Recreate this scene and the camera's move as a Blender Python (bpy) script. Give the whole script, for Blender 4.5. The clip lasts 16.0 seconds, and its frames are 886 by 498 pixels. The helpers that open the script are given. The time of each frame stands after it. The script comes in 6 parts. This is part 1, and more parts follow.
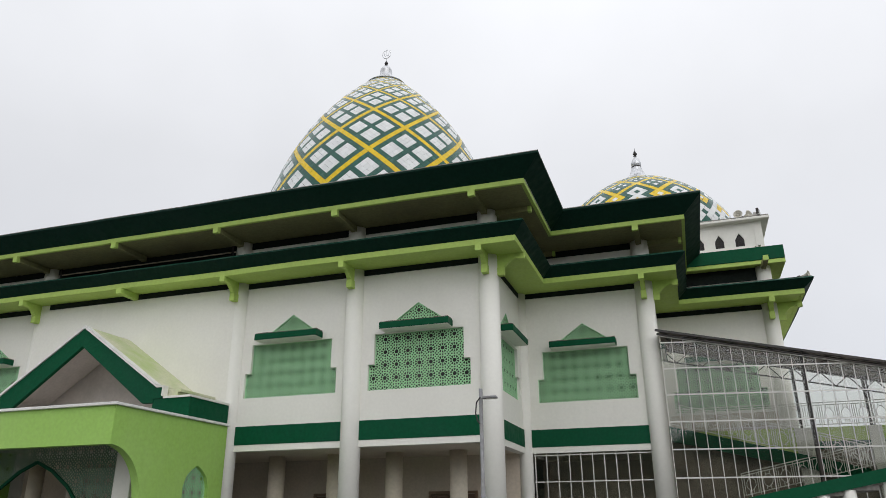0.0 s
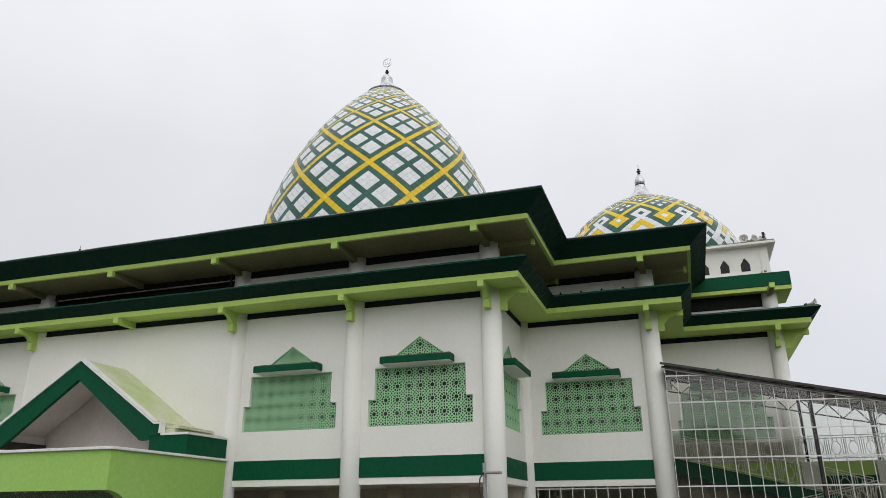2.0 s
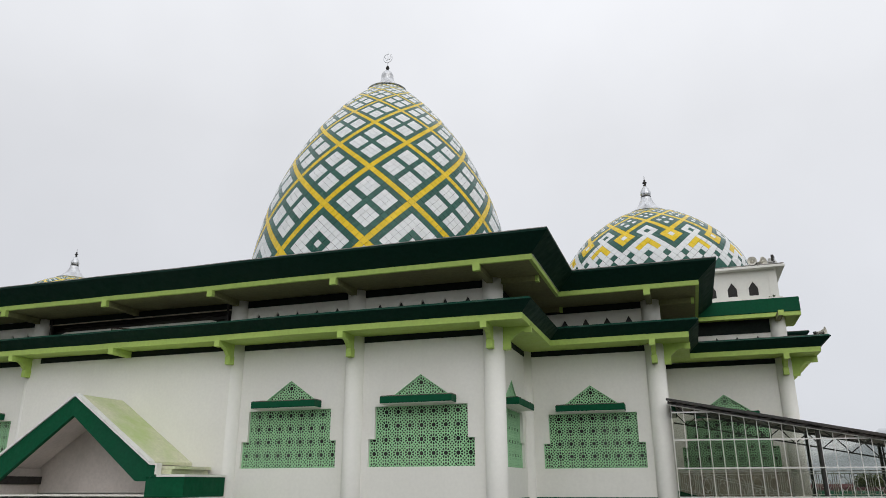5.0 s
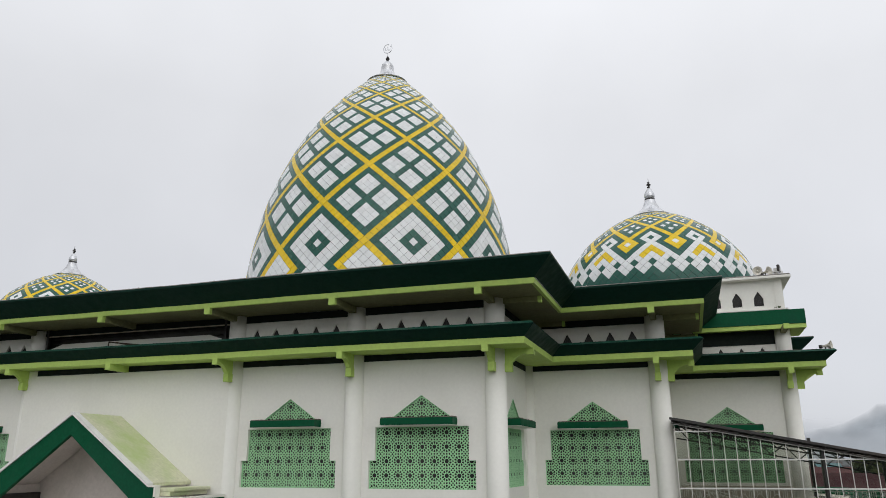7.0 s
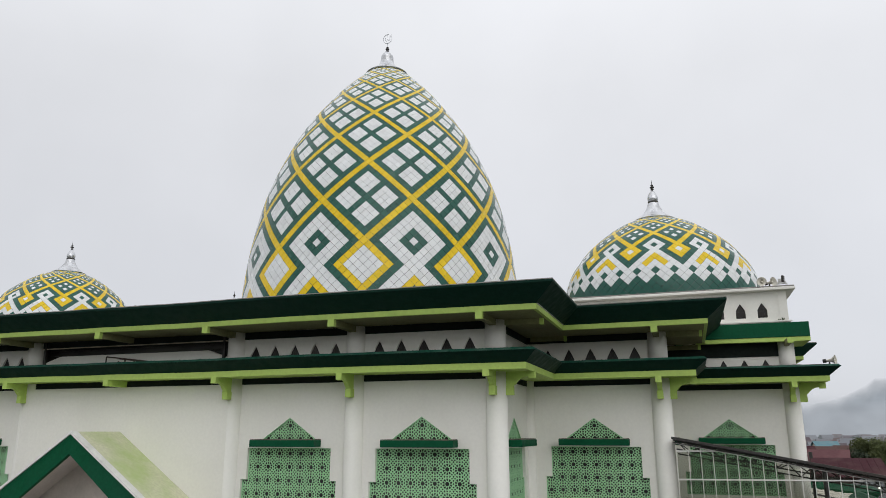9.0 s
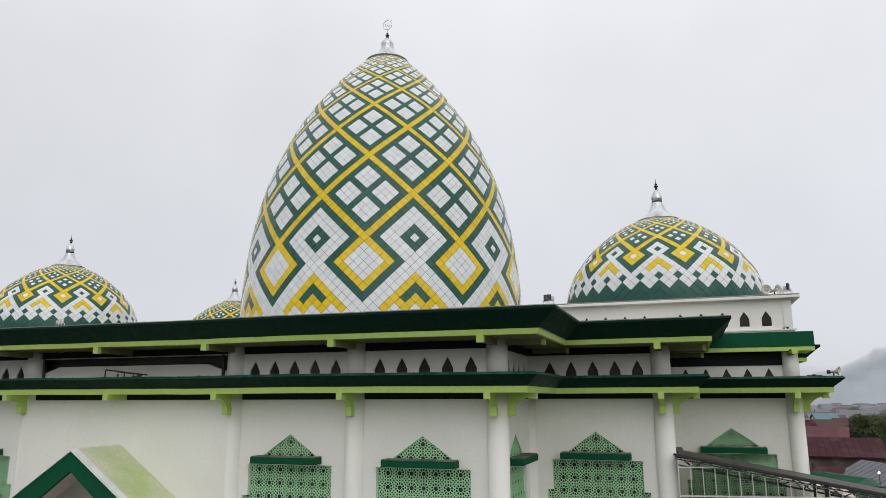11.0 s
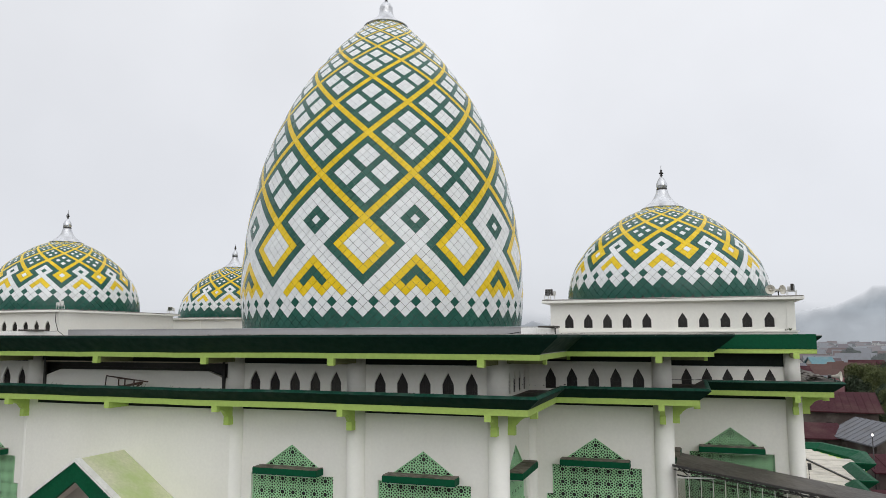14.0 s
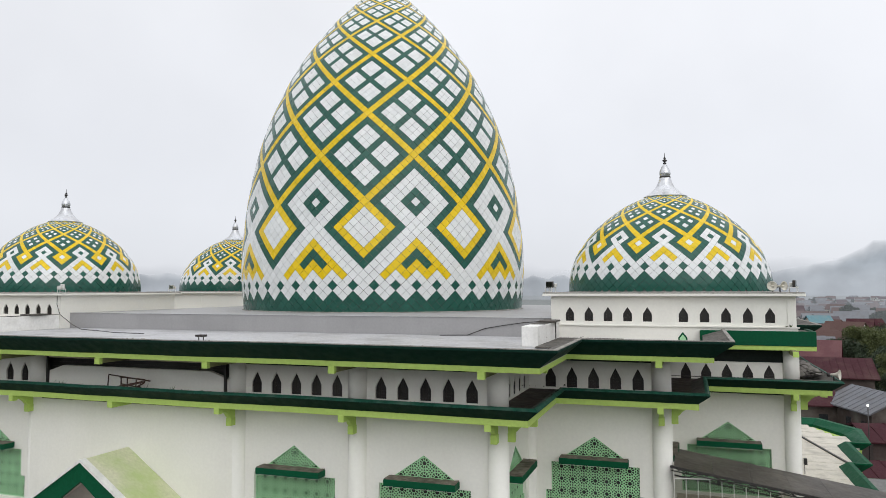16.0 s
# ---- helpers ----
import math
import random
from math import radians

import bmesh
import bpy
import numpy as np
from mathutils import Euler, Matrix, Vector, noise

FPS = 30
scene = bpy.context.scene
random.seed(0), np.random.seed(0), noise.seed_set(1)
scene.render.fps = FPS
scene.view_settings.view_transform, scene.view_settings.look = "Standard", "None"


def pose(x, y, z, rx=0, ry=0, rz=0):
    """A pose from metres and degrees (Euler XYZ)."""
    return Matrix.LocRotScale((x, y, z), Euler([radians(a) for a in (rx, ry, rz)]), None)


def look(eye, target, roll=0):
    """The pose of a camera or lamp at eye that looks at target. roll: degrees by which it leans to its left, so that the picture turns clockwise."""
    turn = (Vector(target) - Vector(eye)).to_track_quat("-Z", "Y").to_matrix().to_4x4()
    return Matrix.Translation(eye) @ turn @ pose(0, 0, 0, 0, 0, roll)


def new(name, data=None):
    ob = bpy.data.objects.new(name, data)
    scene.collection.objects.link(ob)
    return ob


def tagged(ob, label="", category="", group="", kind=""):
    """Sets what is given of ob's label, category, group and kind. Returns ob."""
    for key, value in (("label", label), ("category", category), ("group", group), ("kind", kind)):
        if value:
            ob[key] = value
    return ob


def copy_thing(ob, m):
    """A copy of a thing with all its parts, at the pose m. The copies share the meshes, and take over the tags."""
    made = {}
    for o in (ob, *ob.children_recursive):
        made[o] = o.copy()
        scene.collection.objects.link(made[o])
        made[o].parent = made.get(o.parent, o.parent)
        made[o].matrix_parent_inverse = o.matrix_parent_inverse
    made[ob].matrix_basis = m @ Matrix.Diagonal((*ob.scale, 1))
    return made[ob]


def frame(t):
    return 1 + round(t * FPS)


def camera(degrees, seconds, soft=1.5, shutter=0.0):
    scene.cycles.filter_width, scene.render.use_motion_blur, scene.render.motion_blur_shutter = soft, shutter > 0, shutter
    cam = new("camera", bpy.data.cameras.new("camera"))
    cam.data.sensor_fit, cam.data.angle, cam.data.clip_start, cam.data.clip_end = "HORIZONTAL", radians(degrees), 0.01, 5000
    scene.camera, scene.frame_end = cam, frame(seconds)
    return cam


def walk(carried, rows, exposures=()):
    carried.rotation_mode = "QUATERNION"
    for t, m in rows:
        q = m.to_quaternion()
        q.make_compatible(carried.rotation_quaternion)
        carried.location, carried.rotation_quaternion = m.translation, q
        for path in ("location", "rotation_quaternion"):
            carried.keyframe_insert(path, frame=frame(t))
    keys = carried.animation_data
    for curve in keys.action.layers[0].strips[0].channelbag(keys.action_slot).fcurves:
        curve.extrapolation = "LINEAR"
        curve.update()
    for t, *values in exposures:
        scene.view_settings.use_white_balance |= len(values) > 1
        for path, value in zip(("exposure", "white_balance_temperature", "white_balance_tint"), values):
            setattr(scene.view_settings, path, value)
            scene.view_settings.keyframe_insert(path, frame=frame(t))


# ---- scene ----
cam = camera(63.5, 16.0, soft=0.7)
METRES, EYE, TILT, LEAN, TURN = 13.5, 1.6, 20.8, 0.35, 18.42
ROWS = [
    (0.0, 0.0, 0.0, 0.0, 0.0, 0.0, -0.0),
    (0.5, -0.0007, 0.0091, 0.0252, 0.01, 0.03, -0.01),
    (1.0, -0.002, 0.0171, 0.0519, 0.01, -0.04, -0.05),
    (1.5, -0.0024, 0.0266, 0.0779, 0.03, -0.23, -0.05),
    (2.0, -0.003, 0.0339, 0.1058, 0.05, -0.47, -0.05),
    (2.5, -0.004, 0.0428, 0.1328, 0.06, -0.69, -0.07),
    (3.0, -0.0036, 0.052, 0.1605, 0.09, -0.95, -0.07),
    (3.5, -0.0045, 0.0615, 0.1874, 0.09, -1.27, -0.1),
    (4.0, -0.0048, 0.0716, 0.2146, 0.1, -1.65, -0.12),
    (6.5, -0.0053, 0.1247, 0.3509, 0.2, -3.96, -0.15),
    (7.0, -0.0056, 0.1353, 0.3796, 0.21, -4.44, -0.15),
    (7.5, -0.0055, 0.1457, 0.408, 0.23, -4.92, -0.16),
    (8.0, -0.0054, 0.1556, 0.437, 0.25, -5.42, -0.16),
    (8.5, -0.006, 0.1655, 0.4662, 0.25, -5.93, -0.16),
    (9.0, -0.0061, 0.1761, 0.495, 0.26, -6.46, -0.17),
    (11.5, -0.0031, 0.2341, 0.6481, 0.42, -9.65, -0.02),
    (12.0, -0.0038, 0.2454, 0.6803, 0.42, -10.46, -0.03),
    (12.5, -0.0035, 0.2575, 0.7119, 0.44, -11.27, -0.03),
    (13.0, -0.0028, 0.2702, 0.7443, 0.45, -12.11, -0.02),
    (13.5, -0.0028, 0.2831, 0.7767, 0.47, -12.98, -0.02),
    (14.0, -0.003, 0.296, 0.8092, 0.48, -13.89, -0.03),
    (14.5, -0.003, 0.3089, 0.8419, 0.5, -14.81, -0.02),
    (15.0, -0.0029, 0.3214, 0.874, 0.52, -15.73, -0.03),
    (15.5, -0.0027, 0.334, 0.9058, 0.53, -16.67, -0.03),
    (16.0, -0.0024, 0.3466, 0.9374, 0.56, -17.59, -0.03),
]
walk(cam, [(t, pose(0, 0, EYE, TILT, LEAN, TURN) @ pose(METRES * x, METRES * y, METRES * z, 90 + pitch, roll, yaw)) for t, x, y, z, yaw, pitch, roll in ROWS],
     exposures=[(0.0, -0.10), (2.0, -0.11), (4.0, -0.14), (7.0, -0.16), (9.0, -0.14), (11.5, -0.11), (13.5, -0.04), (16.0, 0.10)])

# ---- sky and light: bright overcast ----
world = bpy.data.worlds.new("overcast_sky")
scene.world = world
world.use_nodes = True
wt = world.node_tree
wt.nodes.clear()
w_out = wt.nodes.new("ShaderNodeOutputWorld")
w_bg = wt.nodes.new("ShaderNodeBackground")
w_sky = wt.nodes.new("ShaderNodeTexSky")
w_sky.sky_type = "NISHITA"
w_sky.sun_disc = False
w_sky.sun_elevation, w_sky.sun_rotation = radians(58), radians(200)
w_geo = wt.nodes.new("ShaderNodeTexCoord")
w_sep = wt.nodes.new("ShaderNodeSeparateXYZ")
w_ramp = wt.nodes.new("ShaderNodeValToRGB")
w_ramp.color_ramp.elements[0].position, w_ramp.color_ramp.elements[0].color = 0.0, (0.69, 0.712, 0.765, 1)
w_ramp.color_ramp.elements[1].position, w_ramp.color_ramp.elements[1].color = 1.0, (1.35, 1.37, 1.42, 1)
for w_p, w_c in ((0.10, (0.78, 0.797, 0.845, 1)), (0.45, (0.868, 0.880, 0.915, 1))):
    e = w_ramp.color_ramp.elements.new(w_p)
    e.color = w_c
w_noise = wt.nodes.new("ShaderNodeTexNoise")
w_noise.inputs["Scale"].default_value = 2.3
w_noise.inputs["Detail"].default_value = 5
w_cloud = wt.nodes.new("ShaderNodeMapRange")
w_cloud.inputs["From Min"].default_value, w_cloud.inputs["From Max"].default_value = 0.3, 0.7
w_cloud.inputs["To Min"].default_value, w_cloud.inputs["To Max"].default_value = 0.93, 1.05
w_mul = wt.nodes.new("ShaderNodeVectorMath")
w_mul.operation = "SCALE"
w_gain = wt.nodes.new("ShaderNodeVectorMath")
w_gain.operation = "SCALE"
w_gain.inputs["Scale"].default_value = 0.08
w_mix = wt.nodes.new("ShaderNodeMix")
w_mix.data_type = "RGBA"
w_mix.inputs[0].default_value = 0.93
wt.links.new(w_geo.outputs["Generated"], w_sep.inputs[0])
wt.links.new(w_sep.outputs["Z"], w_ramp.inputs[0])
wt.links.new(w_geo.outputs["Generated"], w_noise.inputs["Vector"])
wt.links.new(w_noise.outputs[0], w_cloud.inputs[0])
wt.links.new(w_ramp.outputs[0], w_mul.inputs[0])
w_side = wt.nodes.new("ShaderNodeMapRange")   # the cloud is thinner and brighter towards the east
w_side.inputs["From Min"].default_value, w_side.inputs["From Max"].default_value = -0.8, 0.4
w_side.inputs["To Min"].default_value, w_side.inputs["To Max"].default_value = 0.95, 1.05
w_both = wt.nodes.new("ShaderNodeMath")
w_both.operation = "MULTIPLY"
wt.links.new(w_sep.outputs["X"], w_side.inputs[0])
wt.links.new(w_side.outputs[0], w_both.inputs[0])
wt.links.new(w_cloud.outputs[0], w_both.inputs[1])
wt.links.new(w_both.outputs[0], w_mul.inputs["Scale"])
wt.links.new(w_sky.outputs[0], w_gain.inputs[0])
wt.links.new(w_gain.outputs[0], w_mix.inputs[6])
wt.links.new(w_mul.outputs[0], w_mix.inputs[7])
wt.links.new(w_mix.outputs[2], w_bg.inputs[0])
wt.links.new(w_bg.outputs[0], w_out.inputs[0])
w_bg.inputs[1].default_value = 1.05

sun = new("sun", bpy.data.lights.new("sun", "SUN"))
sun.data.energy, sun.data.angle, sun.data.color = 0.80, radians(60), (1.0, 0.985, 0.96)
sun.matrix_world = look((26, -24, 48), (-10, 30, 8))


# ---- materials ----
def material(name, color, rough=0.6, metal=0.0, grain=0.06, grain_scale=9.0, stain=0.10, stain_scale=0.35,
             bump=0.15, bump_scale=40.0, island=0.0, streak=0.0, spec=0.5, dirt=(0.25, 0.24, 0.2)):
    """A painted or mineral surface: fine grain, broad stains, vertical run marks, small relief."""
    m = bpy.data.materials.new(name)
    m.use_nodes = True
    nt = m.node_tree
    b = nt.nodes["Principled BSDF"]
    b.inputs["Roughness"].default_value = rough
    b.inputs["Metallic"].default_value = metal
    b.inputs["Specular IOR Level"].default_value = spec
    co = nt.nodes.new("ShaderNodeTexCoord")
    geo = nt.nodes.new("ShaderNodeNewGeometry")

    def noise_node(scale, detail=4, stretch=None):
        n = nt.nodes.new("ShaderNodeTexNoise")
        n.inputs["Scale"].default_value = scale
        n.inputs["Detail"].default_value = detail
        if stretch:
            mp = nt.nodes.new("ShaderNodeMapping")
            mp.inputs["Scale"].default_value = stretch
            nt.links.new(geo.outputs["Position"], mp.inputs[0])
            nt.links.new(mp.outputs[0], n.inputs["Vector"])
        else:
            nt.links.new(geo.outputs["Position"], n.inputs["Vector"])
        return n

    def ranged(sock, lo, hi, a, z):
        r = nt.nodes.new("ShaderNodeMapRange")
        r.inputs["From Min"].default_value, r.inputs["From Max"].default_value = lo, hi
        r.inputs["To Min"].default_value, r.inputs["To Max"].default_value = a, z
        nt.links.new(sock, r.inputs[0])
        return r.outputs[0]

    def mixed(fac, a, c2, mode="MIX"):
        x = nt.nodes.new("ShaderNodeMix")
        x.data_type, x.blend_type = "RGBA", mode
        if isinstance(fac, float):
            x.inputs[0].default_value = fac
        else:
            nt.links.new(fac, x.inputs[0])
        for sock, v in ((x.inputs[6], a), (x.inputs[7], c2)):
            if isinstance(v, tuple):
                sock.default_value = (*v, 1)
            else:
                nt.links.new(v, sock)
        return x.outputs[2]

    col = tuple(color)
    g = noise_node(grain_scale, 5)
    shade = tuple(c * (1 - 2 * grain) for c in color)
    light = tuple(min(1, c * (1 + grain)) for c in color)
    col = mixed(ranged(g.outputs[0], 0.3, 0.7, 0.0, 1.0), shade, light)
    if stain:
        s = noise_node(stain_scale, 6)
        col = mixed(ranged(s.outputs[0], 0.48, 0.75, 0.0, stain * 2.2), col, dirt)
    if streak:
        k = noise_node(1.0, 5, (2.6, 2.6, 0.16))
        col = mixed(ranged(k.outputs[0], 0.5, 0.78, 0.0, streak), col, dirt)
    if island:
        iv = ranged(geo.outputs["Random Per Island"], 0, 1, 1 - island, 1 + island * 0.5)
        h = nt.nodes.new("ShaderNodeHueSaturation")
        nt.links.new(iv, h.inputs["Value"])
        nt.links.new(col, h.inputs["Color"])
        col = h.outputs[0]
    nt.links.new(col, b.inputs["Base Color"])
    rr = noise_node(grain_scale * 0.4, 3)
    nt.links.new(ranged(rr.outputs[0], 0.3, 0.7, max(0.03, rough - 0.08), min(1, rough + 0.1)), b.inputs["Roughness"])
    if bump:
        bn = noise_node(bump_scale, 3)
        bp = nt.nodes.new("ShaderNodeBump")
        bp.inputs["Strength"].default_value = bump
        bp.inputs["Distance"].default_value = 0.01
        nt.links.new(bn.outputs[0], bp.inputs["Height"])
        nt.links.new(bp.outputs[0], b.inputs["Normal"])
    return m


WHITE = material("white_wall_paint", (0.81, 0.795, 0.732), 0.75, grain=0.015, stain=0.05, streak=0.035, bump=0.06, dirt=(0.42, 0.41, 0.34))
WHITE_COL = material("white_column_paint", (0.81, 0.795, 0.74), 0.7, grain=0.012, stain=0.05, streak=0.05, bump=0.05, dirt=(0.42, 0.41, 0.36))
DARK_GREEN = material("dark_green_paint", (0.002, 0.078, 0.033), 0.6, spec=0.12, grain=0.08, stain=0.12, streak=0.10, dirt=(0.02, 0.06, 0.05))
DEEP_GREEN = material("deep_green_fascia_paint", (0.003, 0.026, 0.017), 0.6, spec=0.12, grain=0.10, stain=0.16, streak=0.18, dirt=(0.012, 0.03, 0.026))
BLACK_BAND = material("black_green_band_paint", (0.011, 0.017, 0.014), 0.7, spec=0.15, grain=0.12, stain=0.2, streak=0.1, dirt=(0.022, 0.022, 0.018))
LIME = material("lime_green_paint", (0.46, 0.62, 0.15), 0.6, spec=0.3, grain=0.04, stain=0.08, streak=0.08, dirt=(0.25, 0.34, 0.10))
PORCH_GREEN = material("apple_green_paint", (0.34, 0.57, 0.125), 0.55, spec=0.35, grain=0.04, stain=0.10, streak=0.12, dirt=(0.46, 0.62, 0.27))
SCREEN_GREEN = material("mint_green_screen", (0.36, 0.66, 0.37), 0.65, grain=0.06, stain=0.14, stain_scale=0.9, dirt=(0.24, 0.44, 0.25))
CONCRETE = material("grey_roof_concrete", (0.47, 0.47, 0.48), 0.45, grain=0.10, stain=0.26, stain_scale=0.5, dirt=(0.16, 0.155, 0.15))
PLATFORM = material("grey_roof_membrane", (0.33, 0.325, 0.325), 0.55, grain=0.03, stain=0.14, stain_scale=0.3, streak=0.12, dirt=(0.18, 0.18, 0.18))
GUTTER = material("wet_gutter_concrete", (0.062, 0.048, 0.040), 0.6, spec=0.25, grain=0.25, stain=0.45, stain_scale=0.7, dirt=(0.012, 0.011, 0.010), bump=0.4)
# Olive holds both dirt and the deeper shade under the upper eave.
OLIVE = material("dirty_shaded_olive_paint", (0.26, 0.265, 0.125), 0.8, spec=0.2, grain=0.08, stain=0.22, stain_scale=0.4, dirt=(0.15, 0.12, 0.08))
CEMENT = material("weathered_cement", (0.30, 0.285, 0.26), 0.85, grain=0.18, stain=0.3, stain_scale=1.3, dirt=(0.06, 0.06, 0.05), bump=0.4)
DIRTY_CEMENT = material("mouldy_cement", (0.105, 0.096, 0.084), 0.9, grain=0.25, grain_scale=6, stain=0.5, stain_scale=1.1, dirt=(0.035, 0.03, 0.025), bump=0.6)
WORN_GREEN = material("worn_green_paint", (0.008, 0.066, 0.042), 0.6, spec=0.2, grain=0.2, stain=0.35, stain_scale=1.6, dirt=(0.06, 0.11, 0.085))
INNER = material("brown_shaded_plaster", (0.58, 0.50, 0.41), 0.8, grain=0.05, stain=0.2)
DARK_GRILLE = material("dark_bronze_grille", (0.022, 0.018, 0.016), 0.5, grain=0.15, stain=0.1)
INTERIOR = material("dim_interior_plaster", (0.10, 0.09, 0.08), 0.8, grain=0.05, stain=0.15)
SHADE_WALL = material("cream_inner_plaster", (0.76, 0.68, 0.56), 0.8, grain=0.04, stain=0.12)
TILE_WHITE = material("white_enamel_tile", (0.74, 0.755, 0.75), 0.28, grain=0.02, grain_scale=3, stain=0.03, island=0.07, bump=0.03, spec=0.3)
TILE_YELLOW = material("yellow_enamel_tile", (0.76, 0.53, 0.012), 0.28, grain=0.03, grain_scale=3, stain=0.03, island=0.10, bump=0.03, spec=0.3, dirt=(0.5, 0.33, 0.03))
TILE_GREEN = material("green_enamel_tile", (0.022, 0.102, 0.075), 0.22, grain=0.05, grain_scale=3, stain=0.05, island=0.16, bump=0.03, spec=0.3, dirt=(0.02, 0.06, 0.05))
GROUT = material("dark_tile_joint", (0.10, 0.10, 0.095), 0.8, grain=0.1, stain=0.1)
FINIAL = material("silver_painted_metal", (0.62, 0.63, 0.65), 0.32, metal=0.75, grain=0.06, stain=0.22, stain_scale=1.2, dirt=(0.25, 0.24, 0.22))
DARK_METAL = material("dark_steel", (0.04, 0.037, 0.035), 0.5, metal=0.3, grain=0.2, stain=0.1, dirt=(0.10, 0.06, 0.04))
ALU = material("bare_aluminium", (0.68, 0.67, 0.64), 0.5, metal=0.25, grain=0.05, stain=0.06)
ROOF_SHEET = material("brown_grey_polycarbonate", (0.10, 0.086, 0.074), 0.5, grain=0.2, stain=0.35, stain_scale=0.7, dirt=(0.20, 0.18, 0.155))
PORCH_ROOF = material("mossy_lime_roof_paint", (0.66, 0.66, 0.47), 0.75, grain=0.06, stain=0.50, stain_scale=0.42, dirt=(0.42, 0.55, 0.18), bump=0.3)


def glass(name, tint, rough=0.03):
    m = bpy.data.materials.new(name)
    m.use_nodes = True
    nt = m.node_tree
    nt.nodes.clear()
    out = nt.nodes.new("ShaderNodeOutputMaterial")
    tr = nt.nodes.new("ShaderNodeBsdfTransparent")
    tr.inputs[0].default_value = (*tint, 1)
    gl = nt.nodes.new("ShaderNodeBsdfGlossy")
    gl.inputs["Roughness"].default_value = rough
    fr = nt.nodes.new("ShaderNodeFresnel")
    fr.inputs[0].default_value = 1.52
    mx = nt.nodes.new("ShaderNodeMixShader")
    nt.links.new(fr.outputs[0], mx.inputs[0])
    nt.links.new(tr.outputs[0], mx.inputs[1])
    nt.links.new(gl.outputs[0], mx.inputs[2])
    nt.links.new(mx.outputs[0], out.inputs[0])
    return m


rs = ROOF_SHEET.node_tree                     # the roof sheets let some brown light through
rs_tl = rs.nodes.new("ShaderNodeBsdfTranslucent")
rs_tl.inputs[0].default_value = (0.36, 0.32, 0.28, 1)
rs_tr = rs.nodes.new("ShaderNodeBsdfTransparent")
rs_tr.inputs[0].default_value = (0.74, 0.70, 0.65, 1)
rs_m1, rs_m2 = rs.nodes.new("ShaderNodeMixShader"), rs.nodes.new("ShaderNodeMixShader")
rs_m1.inputs[0].default_value, rs_m2.inputs[0].default_value = 0.22, 0.15
rs.links.new(rs.nodes["Principled BSDF"].outputs[0], rs_m1.inputs[1])
rs.links.new(rs_tl.outputs[0], rs_m1.inputs[2])
rs.links.new(rs_m1.outputs[0], rs_m2.inputs[1])
rs.links.new(rs_tr.outputs[0], rs_m2.inputs[2])
rs.links.new(rs_m2.outputs[0], rs.nodes["Material Output"].inputs[0])

GLASS = glass("tinted_glass", (0.82, 0.83, 0.80))


# ---- mesh helpers ----
def adopt(ob, parent):
    """Makes ob a part; its numbers stay those of the world where the parent is a thing that stands at its base."""
    ob.parent = parent
    if parent is not None and parent.parent is None and parent.type == "EMPTY":
        ob.matrix_parent_inverse = Matrix.Translation(-parent.location)


def part(name, bm, mat, parent=None, label=""):
    """Links a bmesh as one mesh object under a thing or a part."""
    me = bpy.data.meshes.new(name)
    bm.to_mesh(me)
    bm.free()
    for m in (mat if isinstance(mat, (list, tuple)) else [mat]):
        me.materials.append(m)
    ob = new(name, me)
    adopt(ob, parent)
    if label:
        ob["label"] = label
    return ob


def share(name, me, parent, m):
    """Another object on a mesh that is already built."""
    ob = new(name, me)
    adopt(ob, parent)
    ob.matrix_basis = m
    return ob


def thing(name, label, category, group="", kind="", at=(0, 0, 0)):
    ob = new(name)
    ob.location = at
    return tagged(ob, label, category, group, kind)


def box(bm, x0, x1, y0, y1, z0, z1, bevel=0.0):
    """Adds a box, with chamfered edges if asked, to the bmesh."""
    t = bmesh.new() if bevel else bm
    vs = [t.verts.new((x, y, z)) for x in (x0, x1) for y in (y0, y1) for z in (z0, z1)]
    for f in ((0, 1, 3, 2), (4, 6, 7, 5), (0, 4, 5, 1), (2, 3, 7, 6), (0, 2, 6, 4), (1, 5, 7, 3)):
        t.faces.new([vs[i] for i in f])
    if bevel:
        bmesh.ops.bevel(t, geom=list(t.edges), offset=bevel, segments=1, affect="EDGES", profile=0.5)
        tmp = bpy.data.meshes.new("tmp")
        t.to_mesh(tmp)
        t.free()
        bm.from_mesh(tmp)
        bpy.data.meshes.remove(tmp)
    return bm


def prism(bm, outline, to3, depth_vec):
    """Extrudes a 2D outline, placed by to3(u, v), along depth_vec."""
    d = Vector(depth_vec)
    a = [bm.verts.new(to3(u, v)) for u, v in outline]
    b = [bm.verts.new(Vector(to3(u, v)) + d) for u, v in outline]
    bm.faces.new(a)
    bm.faces.new(b[::-1])
    n = len(a)
    for i in range(n):
        bm.faces.new((a[i], b[i], b[(i + 1) % n], a[(i + 1) % n]))
    return bm


def revolve(bm, profile, segments=32, centre=(0, 0), smooth=True):
    """A surface of revolution from (radius, z) pairs."""
    rings = []
    for r, z in profile:
        rings.append([bm.verts.new((centre[0] + r * math.cos(2 * math.pi * k / segments), centre[1] + r * math.sin(2 * math.pi * k / segments), z)) for k in range(segments)])
    for a, b in zip(rings, rings[1:]):
        for k in range(segments):
            f = bm.faces.new((a[k], a[(k + 1) % segments], b[(k + 1) % segments], b[k]))
            f.smooth = smooth
    bm.faces.new(rings[0][::-1])
    bm.faces.new(rings[-1])
    return bm


